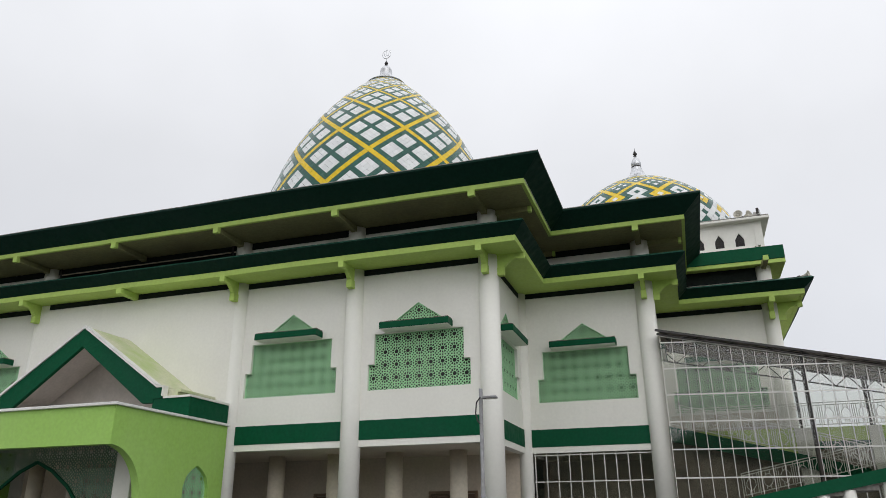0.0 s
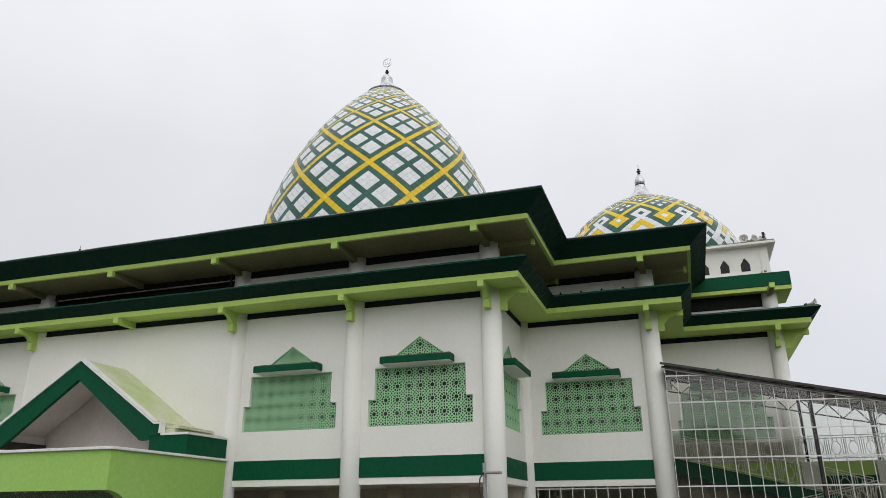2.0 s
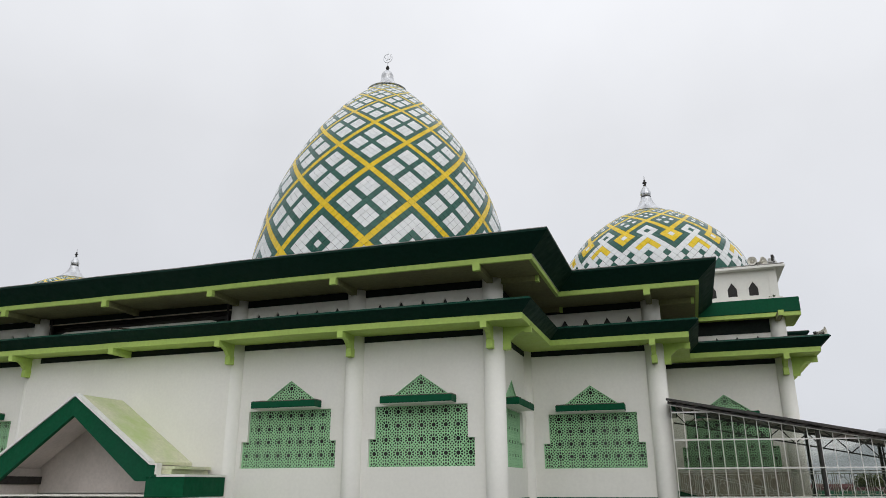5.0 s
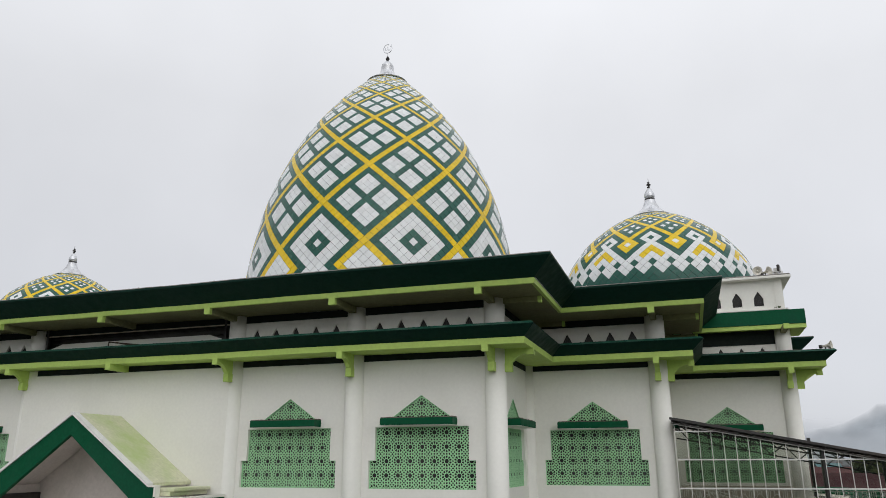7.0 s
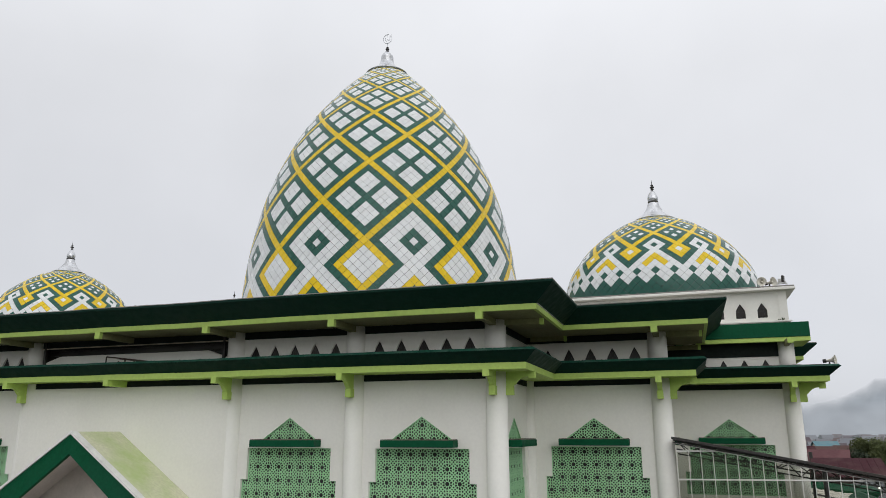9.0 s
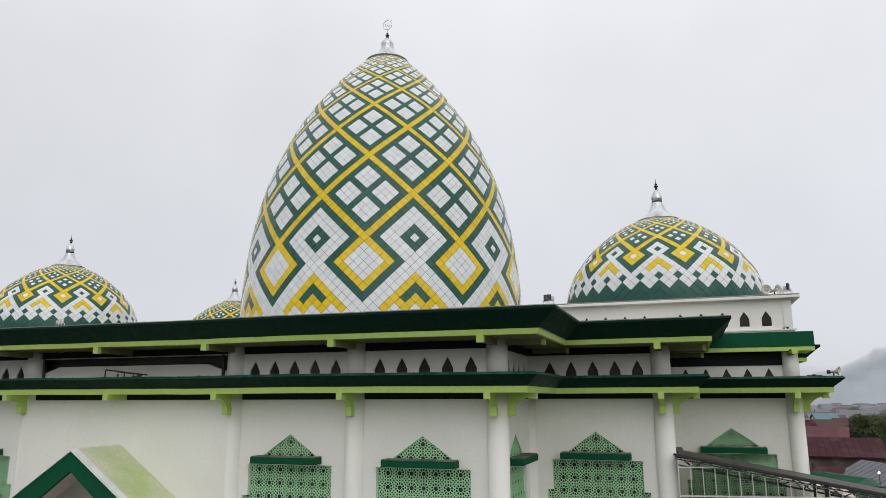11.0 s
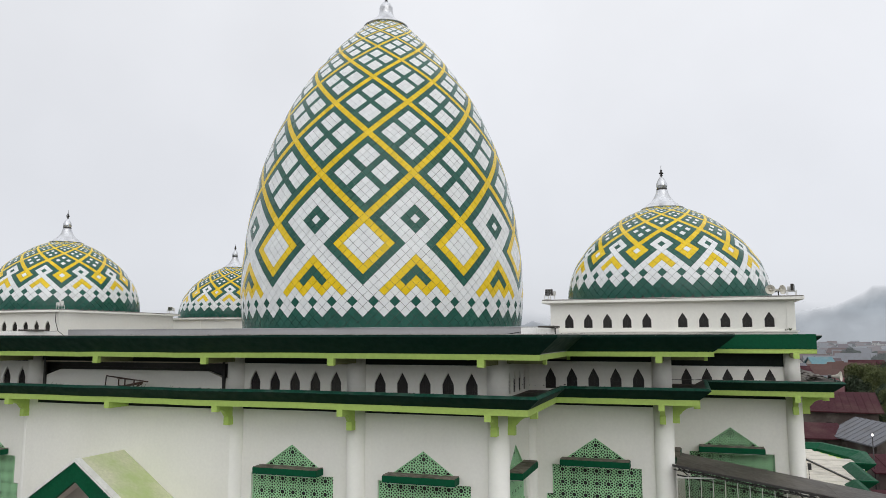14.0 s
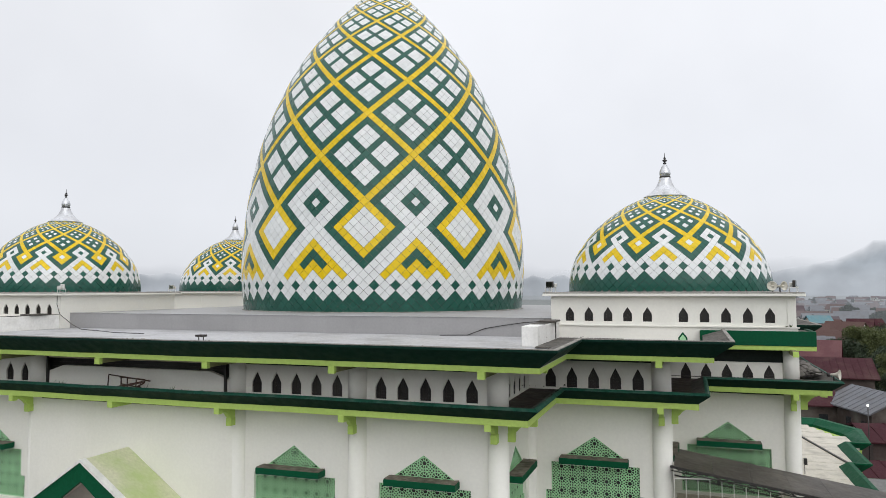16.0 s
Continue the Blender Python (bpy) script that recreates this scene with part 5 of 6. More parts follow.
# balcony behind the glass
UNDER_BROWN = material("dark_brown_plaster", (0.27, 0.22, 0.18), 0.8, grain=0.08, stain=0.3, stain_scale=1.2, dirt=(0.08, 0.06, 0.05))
balcony = thing("balcony", "upper balcony with lime front and ornamental white railing", "balcony", at=(4.0, 32.5, 0))
part("slab", box(bmesh.new(), -0.7, 10.6, 32.0, YC - 0.45, 4.72, 4.95), SHADE_WALL, balcony)
part("front", prism(bmesh.new(), [(0.30, 4.95), (4.03, 4.95), (4.03, 3.98)], lambda u, z: Vector((u, 31.9, z)), (0, 0.1, 0)), LIME, balcony, "lime green stair side")
for xa, xb in ((4.82, 6.63), (7.10, 10.6)):
    part("front", box(bmesh.new(), xa, xb, 31.9, 32.0, 4.41, 4.94, 0.01), LIME, balcony, "lime green balcony front")
    part("under_edge", box(bmesh.new(), xa, xb, 31.86, 32.05, 4.12, 4.406, 0.01), DARK_GREEN, balcony, "dark green lower edge")
for xa, xb in ((4.03, 4.82), (6.63, 7.10)):
    part("pillar", box(bmesh.new(), xa + 0.003, xb - 0.003, 31.84, 32.18, 0.0, 4.945, 0.01), WHITE, balcony, "pale square pillar")
part("inner_stringer", prism(bmesh.new(), [(-0.68, 5.21), (-0.40, 5.13), (6.4, 3.33), (6.4, 2.88), (-0.68, 4.60)], lambda u, z: Vector((u, 31.66, z)), (0, 0.14, 0)), DARK_GREEN, balcony, "dark green sloping stringer")
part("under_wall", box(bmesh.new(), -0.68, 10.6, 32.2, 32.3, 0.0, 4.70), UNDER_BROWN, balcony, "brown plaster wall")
# Mottled brown panel that paints the window's reflection onto the wall.
REFLECTION_BROWN = material("brown_reflection_tone", (0.52, 0.46, 0.38), 0.75, grain=0.08, stain=0.35, stain_scale=1.4, dirt=(0.2, 0.15, 0.11))
part("reflection_panel", box(bmesh.new(), -0.6, 3.8, YC - 0.06, YC - 0.003, 4.96, 5.92), REFLECTION_BROWN, balcony, "brown panel painted for the reflection behind the railing")


def ornament(bm, p, q, h, base):
    """Ornamental rail panels between p and q in plan, h high on a base line (z at p, z at q)."""
    p, q = Vector(p), Vector(q)
    n = max(1, round((q - p).length / 0.62))
    for k in range(n + 1):
        a = p.lerp(q, k / n)
        z = base[0] + (base[1] - base[0]) * k / n
        tube(bm, (a.x, a.y, z), (a.x, a.y, z + h), 0.016, 5)
        if k < n:
            b = p.lerp(q, (k + 1) / n)
            zb = base[0] + (base[1] - base[0]) * (k + 1) / n
            A = lambda u, v: Vector((a.x + (b.x - a.x) * u, a.y + (b.y - a.y) * u, z + (zb - z) * u + v * h))
            for pts in ([(0.12, 0.1), (0.12, 0.9)], [(0.88, 0.1), (0.88, 0.9)], [(0.38, 0.1), (0.38, 0.28), (0.24, 0.40), (0.24, 0.60), (0.38, 0.72), (0.38, 0.9)],
                        [(0.62, 0.1), (0.62, 0.28), (0.76, 0.40), (0.76, 0.60), (0.62, 0.72), (0.62, 0.9)], [(0.38, 0.28), (0.5, 0.22), (0.62, 0.28)], [(0.38, 0.72), (0.5, 0.78), (0.62, 0.72)]):
                for c, d in zip(pts, pts[1:]):
                    tube(bm, A(*c), A(*d), 0.017, 4)
            for v in (0.1, 0.9, 1.0):
                tube(bm, A(0, v), A(1, v), 0.018, 5)
    return bm


part("railing", ornament(bmesh.new(), (-0.4, 32.1, 0), (10.6, 32.1, 0), 0.95, (4.97, 4.97)), WHITE_COL, balcony, "ornamental white metal railing")
part("flight_railing", ornament(bmesh.new(), (-0.55, 31.72, 0), (6.4, 31.72, 0), 0.96, (5.18, 3.34)), WHITE_COL, balcony, "sloping ornamental white railing")

# outside stair with its own railing
stair = thing("outside_stair", "outside stair with green stringer, white posts and ornamental rail", "stair", at=(6.0, 26.4, 0))
bm = bmesh.new()
prism(bm, [(1.2, 1.75), (12.0, 3.95), (12.0, 4.30), (1.2, 2.15)], lambda u, z: Vector((u, 26.0, z)), (0, 0.14, 0))
part("stringer", bm, DARK_GREEN, stair, "dark green sloping stringer")
part("stair_rail", ornament(bmesh.new(), (1.7, 29.5, 0), (11.4, 31.35, 0), 0.85, (2.30, 4.45)), WHITE_COL, stair, "ornamental white metal railing")
for k in range(14):
    x = 1.6 + k * 0.75
    z = 1.75 + (x - 1.2) * 0.2037
    part("tread", box(bmesh.new(), x, x + 0.8, 26.14, 28.2, z - 0.05, z + 0.10, 0.01), CEMENT, stair)
for x in (3.8, 4.55, 5.7, 6.8):
    zt = 1.75 + (x - 1.2) * 0.2037
    part("post", revolve(bmesh.new(), [(0.20, 0), (0.20, zt - 0.02)], 20, (x, 26.22)), WHITE_COL, stair, "round white post")

# ---- low side wing with cream roof ----
wing = thing("side_wing", "low side wing with cream roof sheets and green stepped fascia", "building", at=(7.0, 50.0, 0))
WROOF = material("cream_roof_sheet", (0.62, 0.58, 0.50), 0.7, grain=0.06, stain=0.3, stain_scale=0.9, dirt=(0.28, 0.26, 0.22))
wpath = [(8.35, 36.0), (8.35, 47.9), (9.35, 47.9), (9.35, 54.2), (10.6, 54.2), (10.6, 58.6), (9.0, 62.2), (4.3, 62.2)]
part("wall", prism(bmesh.new(), [(4.25, 36.0)] + [(x - 0.9, y) for x, y in wpath[:-1]] + [(4.25, 62.0)], lambda u, v: Vector((u, v, 0)), (0, 0, 4.3)), WHITE, wing)
part("fascia", sweep(bmesh.new(), wpath, [(-0.1, 4.42), (0.05, 4.42), (0.52, 4.92), (0.52, 4.99), (0.30, 4.99), (-0.1, 4.62)]), DARK_GREEN, wing, "green flared fascia")
part("lime_edge", sweep(bmesh.new(), wpath, [(-0.3, 4.2), (0.06, 4.2), (0.06, 4.416), (-0.3, 4.416)]), LIME, wing)
for k in range(26):
    y0 = 36.0 + k
    xr = 8.27 if y0 < 47.4 else (9.27 if y0 < 53.7 else (10.5 if y0 < 58 else 9.6 - (y0 - 58) * 0.35))
    part("roof_sheet", box(bmesh.new(), 4.25, xr, y0 + 0.01, y0 + 0.99, 4.40, 4.56 + 0.01 * (k % 2)), WROOF, wing)
part("roof_ridge", bar(bmesh.new(), (6.4, 61.8, 4.62), (9.2, 47.6, 4.62), 0.12, 0.08), DARK_METAL, wing)

# ---- street lamp ----
GALV = material("dull_galvanised_steel", (0.26, 0.26, 0.265), 0.6, metal=0.3, grain=0.12, stain=0.2, stain_scale=3)
lamp = thing("street_lamp", "slim grey solar street lamp on a pole", "street lamp", at=(-3.71, 13.5, 0))
part("pole", revolve(bmesh.new(), [(0.045, 0), (0.045, 2.2), (0.036, 2.21), (0.036, 4.00)], 14, (-3.71, 13.5)), GALV, lamp)
head = part("head", box(bmesh.new(), -3.67, -3.39, 13.42, 13.58, 3.80, 3.845, 0.01), GALV, lamp, "flat lamp head")
part("lens", box(bmesh.new(), -3.59, -3.41, 13.44, 13.56, 3.795, 3.809), WHITE, head)
bm = bmesh.new()
pts = [(-3.71, 13.46, 3.83), (-3.79, 13.46, 3.73), (-3.81, 13.46, 3.53), (-3.77, 13.46, 3.38), (-3.73, 13.46, 3.33)]
for a, b in zip(pts, pts[1:]):
    tube(bm, a, b, 0.014, 6)
part("cable", bm, DARK_METAL, lamp)


# ---- loudspeakers, floodlights, small roof things ----
def horn_speaker(m, k=1.0):
    t = thing("horn_loudspeaker", "cream horn loudspeaker on a short stand", "loudspeaker", "roof loudspeakers")
    part("bell", revolve(bmesh.new(), [(0.06 * k, -0.30 * k), (0.08 * k, -0.12 * k), (0.12 * k, 0.0), (0.19 * k, 0.10 * k), (0.26 * k, 0.15 * k), (0.27 * k, 0.16 * k), (0.25 * k, 0.155 * k), (0.17 * k, 0.09 * k), (0.09 * k, -0.02 * k), (0.04 * k, -0.06 * k)], 24), HORN, t)
    part("driver", revolve(bmesh.new(), [(0.05 * k, -0.46 * k), (0.10 * k, -0.45 * k), (0.10 * k, -0.31 * k), (0.05 * k, -0.30 * k)], 16), DARK_METAL, t)
    part("reflex_plug", revolve(bmesh.new(), [(0.02 * k, -0.06 * k), (0.07 * k, 0.02 * k), (0.055 * k, 0.10 * k), (0.01 * k, 0.12 * k)], 14), HORN, t)
    bm = bmesh.new()
    bar(bm, (0, -0.02, -0.15 * k), (0, -0.34 * k, -0.15 * k), 0.03, 0.05)
    part("bracket", bm, DARK_METAL, t)
    t.matrix_basis = m
    return t


HORN = material("cream_horn_plastic", (0.66, 0.63, 0.55), 0.5, grain=0.05, stain=0.2, stain_scale=4)


def horn_pose(x, y, z, heading):
    """The horn's mouth (local z) points along the heading in plan, its stand (local -y) hangs down."""
    f = Vector((math.sin(radians(heading)), -math.cos(radians(heading)), 0.05)).normalized()
    up = Vector((0, 0, 1))
    side = up.cross(f).normalized()
    up = f.cross(side)
    return Matrix.Translation((x, y, z)) @ Matrix((side, up, f)).transposed().to_4x4()


horn_speaker(horn_pose(3.55, 34.35, 15.20, -12), 0.78)
horn_speaker(horn_pose(3.95, 34.5, 15.20, 42), 0.78)
horn_speaker(horn_pose(5.75, 33.2, 11.54, 65), 0.78)


def floodlight(m, case=None, label="dark floodlight on a thin steel frame"):
    t = thing("floodlight", label, "floodlight", "roof floodlights")
    h = part("housing", box(bmesh.new(), -0.20, 0.20, -0.08, 0.03, 0.22, 0.52, 0.02), case or DARK_METAL, t)
    part("glass", box(bmesh.new(), -0.17, 0.17, -0.092, -0.082, 0.25, 0.49), GLASS, h)
    bm = bmesh.new()
    for x in (-0.18, 0.18):
        for y in (-0.14, 0.2):
            bar(bm, (x, y, 0), (x, y, 0.26), 0.025, 0.025)
        bar(bm, (x, -0.14, 0.2), (x, 0.2, 0.2), 0.025, 0.025)
    bar(bm, (-0.18, -0.14, 0.03), (0.18, -0.14, 0.03), 0.025, 0.025)
    bar(bm, (-0.18, 0.2, 0.24), (0.18, 0.2, 0.24), 0.025, 0.025)
    part("stand", bm, ALU, t)
    part("control_gear", box(bmesh.new(), 0.02, 0.26, 0.04, 0.2, 0.24, 0.42, 0.01), ALU, t)
    t.matrix_basis = m
    return t


fl = floodlight(pose(-6.25, 34.3, 14.93, 0, 0, -25))
copy_thing(fl, pose(4.42, 34.5, 14.93, 0, 0, 75))
pale = floodlight(pose(-36.8, 44.4, 14.93, 0, 0, 10), ALU, "pale grey floodlight on a thin steel frame")
copy_thing(pale, pose(-36.8, 34.4, 14.93, 0, 0, 160))

roof_lamp = thing("roof_floodlight", "small dark floodlight lying low on the roof deck", "floodlight", at=(-21.5, 28.0, Z_DECK))
part("housing", box(bmesh.new(), -21.68, -21.30, 27.8, 28.2, 12.90, 13.0, 0.01), DARK_METAL, roof_lamp)
bm = bmesh.new()
for x in (-21.62, -21.36):
    bar(bm, (x, 28.0, Z_DECK), (x, 28.0, 12.91), 0.035, 0.035)
part("foot", bm, DARK_METAL, roof_lamp)

rack = thing("rusty_metal_frame", "rusty tangled metal frame lying on the gutter ledge", "frame", at=(-22.0, 23.4, 11.0))
RUST = material("rusted_steel", (0.045, 0.030, 0.026), 0.8, grain=0.2, stain=0.2, dirt=(0.16, 0.07, 0.035))
bm = bmesh.new()
for a, b in (((-22.7, 23.2, 11.05), (-22.65, 23.2, 11.7)), ((-22.65, 23.2, 11.7), (-20.75, 23.4, 11.48)), ((-22.7, 23.2, 11.08), (-21.0, 23.4, 11.45)), ((-22.3, 23.5, 11.05), (-22.3, 23.5, 11.55)), ((-21.8, 23.3, 11.03), (-21.8, 23.3, 11.58)),
             ((-21.4, 23.3, 11.03), (-21.35, 23.3, 11.52)), ((-22.3, 23.5, 11.3), (-21.2, 23.4, 11.2)), ((-22.6, 23.2, 11.15), (-20.2, 23.5, 11.1)), ((-22.1, 23.2, 11.62), (-21.2, 23.6, 11.5)), ((-21.6, 23.1, 11.05), (-21.1, 23.5, 11.4)),
             ((-22.4, 23.1, 11.06), (-21.5, 23.6, 11.08)), ((-21.2, 23.2, 11.02), (-21.2, 23.4, 11.45))):
    tube(bm, a, b, 0.028, 5)
bar(bm, (-22.75, 23.1, 11.1), (-21.05, 23.35, 11.44), 0.05, 0.09)
bmesh.ops.translate(bm, verts=bm.verts, vec=(0.4, 0, -0.03))
part("welded_frame", bm, RUST, rack)

cable = thing("roof_cable", "thin black cable lying across the roof", "cable", at=(-34.0, 30.0, 13.2))
bm = bmesh.new()
pts = [(-36.95, 34.2, 14.9), (-36.9, 34.15, 14.2), (-36.6, 34.1, 13.6), (-35.4, 33.9, 13.0), (-34.4, 33.6, 12.75), (-32.0, 32.6, 12.745), (-30.0, 31.6, 12.745), (-27.6, 31.2, 12.745)]
for a, b in zip(pts, pts[1:]):
    tube(bm, a, b, 0.02, 5)
part("line", bm, DARK_METAL, cable)


for pts in ([(-6.4, 33.9, 13.61), (-6.9, 34.6, 13.50), (-7.75, 34.92, 13.42), (-8.8, 34.93, 13.26), (-9.7, 34.93, 13.10), (-10.6, 34.9, 12.76), (-12.0, 34.6, 12.745)],):
    c = thing("roof_cable", "thin black cable lying across the roof", "cable", at=pts[0])
    bm = bmesh.new()
    for a, b in zip(pts, pts[1:]):
        tube(bm, a, b, 0.022, 5)
    part("line", bm, DARK_METAL, c)

WEED = material("green_weed_leaves", (0.07, 0.10, 0.035), 0.8, grain=0.2, stain=0.1)


def weed(x, y, z, count, high, seed):
    """A small tuft of bent blades."""
    r = random.Random(seed)
    t = thing("weed_tuft", "small green weed growing on the building", "weed", "weeds on the ledges", at=(x, y, z))
    bm = bmesh.new()
    for _ in range(count):
        a, h = r.uniform(0, 2 * math.pi), high * r.uniform(0.5, 1.0)
        d = Vector((math.cos(a), math.sin(a), 0))
        p = Vector((x, y, z)) + d * 0.03
        tip = p + d * h * r.uniform(0.2, 0.7) + Vector((0, 0, h))
        w = d.cross(Vector((0, 0, 1))) * 0.018
        mid = p.lerp(tip, 0.55) + Vector((0, 0, h * 0.12))
        v = [bm.verts.new(q) for q in (p - w, p + w, mid + w * 1.2, mid - w * 1.2, tip)]
        bm.faces.new((v[0], v[1], v[2], v[3]))
        bm.faces.new((v[3], v[2], v[4]))
    part("blades", bm, WEED, t)
    return t


weed(4.22, 34.18, 13.42, 14, 0.13, 1)
weed(4.06, 34.18, 13.42, 6, 0.09, 2)
for k, x in enumerate((-25.6, -24.9, -24.4, -23.4, -20.1, -18.9, -18.2)):
    weed(x, 22.72 + 0.05 * (k % 3), 11.0, 12, 0.36 + 0.04 * (k * 5 % 3), 10 + k)

# old roof tiles heaped in the side gutter
pile_rng = random.Random(21)
CLAY = material("grey_weathered_clay_tile", (0.20, 0.185, 0.17), 0.9, grain=0.2, grain_scale=5, stain=0.4, stain_scale=1.5, dirt=(0.07, 0.06, 0.05), bump=0.4)
CLAY.node_tree.nodes["Principled BSDF"].inputs["Specular IOR Level"].default_value = 0.2
heap = thing("heap_of_roof_tiles", "heap of broken grey roof tiles lying in the gutter", "roof tiles", at=(5.0, 38.0, 11.04))
bm = bmesh.new()
for i in range(7):                           # one bent tile
    a0, a1 = math.pi * i / 7, math.pi * (i + 1) / 7
    q = [(-0.11 * math.cos(a0), 0.0, 0.05 * math.sin(a0)), (-0.11 * math.cos(a1), 0.0, 0.05 * math.sin(a1))]
    bm.faces.new([bm.verts.new(v) for v in (q[0], q[1], (q[1][0], 0.42, q[1][2]), (q[0][0], 0.42, q[0][2]))])
bmesh.ops.remove_doubles(bm, verts=bm.verts, dist=0.001)
bmesh.ops.solidify(bm, geom=bm.faces[:], thickness=0.015)
TILE_ME = as_mesh(bm, "roof_tile", CLAY)
for row in range(15):
    for k in range(6):
        x, y = 4.42 + 0.21 * k + pile_rng.uniform(-0.02, 0.02), 35.2 + row * 0.36
        share("roof_tile", TILE_ME, heap, pose(x, y, 11.10 + 0.045 * k + pile_rng.uniform(0, 0.03), 7 + pile_rng.uniform(-3, 3), pile_rng.uniform(-8, 8), pile_rng.uniform(-6, 6)))
for _ in range(34):
    y = pile_rng.uniform(34.9, 40.6)
    share("roof_tile", TILE_ME, heap, pose(5.40 + pile_rng.uniform(-0.15, 0.25), y, 11.30 + pile_rng.uniform(0, 0.12), pile_rng.uniform(-12, 12), pile_rng.uniform(-16, 16), pile_rng.uniform(0, 180)))

# dark rotted edge along the gutter of the outermost bay
bm = ragged_strip(bmesh.new(), -0.9, 5.75, YC - 1.70, YC - 1.54, 11.330, 11.346, 30, 9)
part("rotted_edge", bm, DIRTY_CEMENT, mosque, "dark mouldy edge of the gutter")


# ---- the town, trees and hills beyond ----
rng = random.Random(7)
ROOFS = [material("maroon_metal_roof", (0.050, 0.013, 0.018), 0.85, spec=0.2, grain=0.15, stain=0.3, stain_scale=0.4, dirt=(0.09, 0.05, 0.045)),
         material("rust_tile_roof", (0.105, 0.062, 0.055), 0.9, spec=0.2, grain=0.15, stain=0.3, stain_scale=0.4, dirt=(0.10, 0.07, 0.06)),
         material("grey_metal_roof", (0.15, 0.155, 0.17), 0.7, spec=0.3, grain=0.12, stain=0.3, stain_scale=0.5, dirt=(0.10, 0.09, 0.085)),
         material("faded_teal_roof", (0.07, 0.18, 0.21), 0.5, grain=0.1, stain=0.2),
         material("faded_red_roof", (0.085, 0.018, 0.022), 0.6, grain=0.1, stain=0.25, stain_scale=0.3, dirt=(0.16, 0.06, 0.06))]
WALLS = [material("cream_house_wall", (0.50, 0.46, 0.40), 0.8, stain=0.25), material("brown_house_wall", (0.065, 0.046, 0.040), 0.8, stain=0.25), material("white_house_wall", (0.62, 0.61, 0.58), 0.8, stain=0.2)]
DARK_PANE = material("dark_window_pane", (0.03, 0.032, 0.035), 0.2, grain=0.05, stain=0.0)


def house(x, y, w, d, h, rise, turn, roof, wall, label, ribs=0, group="town houses"):
    """A gabled house; the ridge runs along its local x."""
    t = thing("house", label, "house", group)
    part("wall", prism(bmesh.new(), [(-d / 2, 0), (d / 2, 0), (d / 2, h), (0, h + rise * 0.96), (-d / 2, h)], lambda u, z: Vector((-w / 2, u, z)), (w, 0, 0)), wall, t)
    o = 0.6
    for s in (-1, 1):
        bm = bmesh.new()
        k = rise / (d / 2)
        prism(bm, [(0, h + rise + 0.05), (s * (d / 2 + o), h - k * o + 0.05), (s * (d / 2 + o), h - k * o + 0.2), (0, h + rise + 0.2)], lambda u, z: Vector((-w / 2 - o, u, z)), (w + 2 * o, 0, 0))
        bmesh.ops.recalc_face_normals(bm, faces=list(bm.faces))
        r = part("roof", bm, roof, t)
        if ribs:
            bm = bmesh.new()
            for i in range(ribs + 1):
                xx = -w / 2 - o + (w + 2 * o) * i / ribs
                bar(bm, (xx, 0, h + rise + 0.22), (xx, s * (d / 2 + o), h - k * o + 0.22), 0.07, 0.07)
            part("roof_ribs", bm, roof, r)
    nw = max(2, int(w / 3))
    for i in range(nw):
        xx = -w / 2 + w * (i + 0.5) / nw
        wd = part("window", box(bmesh.new(), xx - 0.5, xx + 0.5, -d / 2 - 0.05, -d / 2 - 0.003, h * 0.38, h * 0.78), DARK_PANE, t)
        part("sill", box(bmesh.new(), xx - 0.6, xx + 0.6, -d / 2 - 0.15, -d / 2 - 0.003, h * 0.35, h * 0.375), WALLS[2], wd)
    t.matrix_basis = pose(x, y, TOWN_Z, 0, 0, turn)
    return t


house(20.7, 96.5, 9.1, 6.9, 5.3, 1.7, -71, ROOFS[2], WALLS[1], "long brown house under a grey metal roof", 9, "near houses")
house(18.3, 118.0, 11.5, 13, 6.85, 2.0, -4, ROOFS[0], WALLS[1], "wide house under a maroon ribbed metal roof", 14, "near houses")
house(13.4, 101.0, 6, 7, 5.0, 1.2, 4, ROOFS[0], WALLS[1], "small brown house with a red roof edge", 0, "near houses")
house(22.8, 150.0, 6.5, 11, 4.9, 4.4, -12, ROOFS[4], WALLS[1], "tall gabled house with a faded red roof", 0, "near houses")
house(16.2, 75.5, 10, 10, 1.8, 1.4, 12, ROOFS[0], WALLS[1], "low shed under a dark maroon roof", 8, "near houses")
house(14.6, 60.0, 7, 6, 1.2, 0.6, 14, ROOFS[2], WALLS[1], "low shed under a pale grey metal roof", 8, "near houses")
house(24.0, 88.0, 9, 8, 3.2, 1.2, -60, ROOFS[0], WALLS[1], "brown house under a dark maroon roof", 8, "near houses")
house(20.4, 86.0, 8, 7, 3.9, 1.0, 10, ROOFS[0], WALLS[1], "low house under a dark maroon roof", 6, "near houses")
house(43.8, 288.0, 7, 8, 7.0, 2.2, 10, ROOFS[3], WALLS[0], "distant house under a teal metal roof", 0)
tl = thing("street_lamp", "lit white globe lamp on a thin pole", "street lamp", at=(16.75, 82.0, TOWN_Z))
part("pole", revolve(bmesh.new(), [(0.06, TOWN_Z), (0.05, 3.25)], 8, (16.75, 82.0)), DARK_METAL, tl)
LIT = bpy.data.materials.new("lit_lamp_globe")
LIT.use_nodes = True
LIT.node_tree.nodes["Principled BSDF"].inputs["Emission Color"].default_value = (1.0, 0.97, 0.9, 1)
LIT.node_tree.nodes["Principled BSDF"].inputs["Emission Strength"].default_value = 3.0
part("globe", revolve(bmesh.new(), [(0.03, 3.28), (0.085, 3.32), (0.115, 3.40), (0.085, 3.48), (0.03, 3.52)], 14, (16.75, 82.0)), LIT, tl, "glowing white globe")
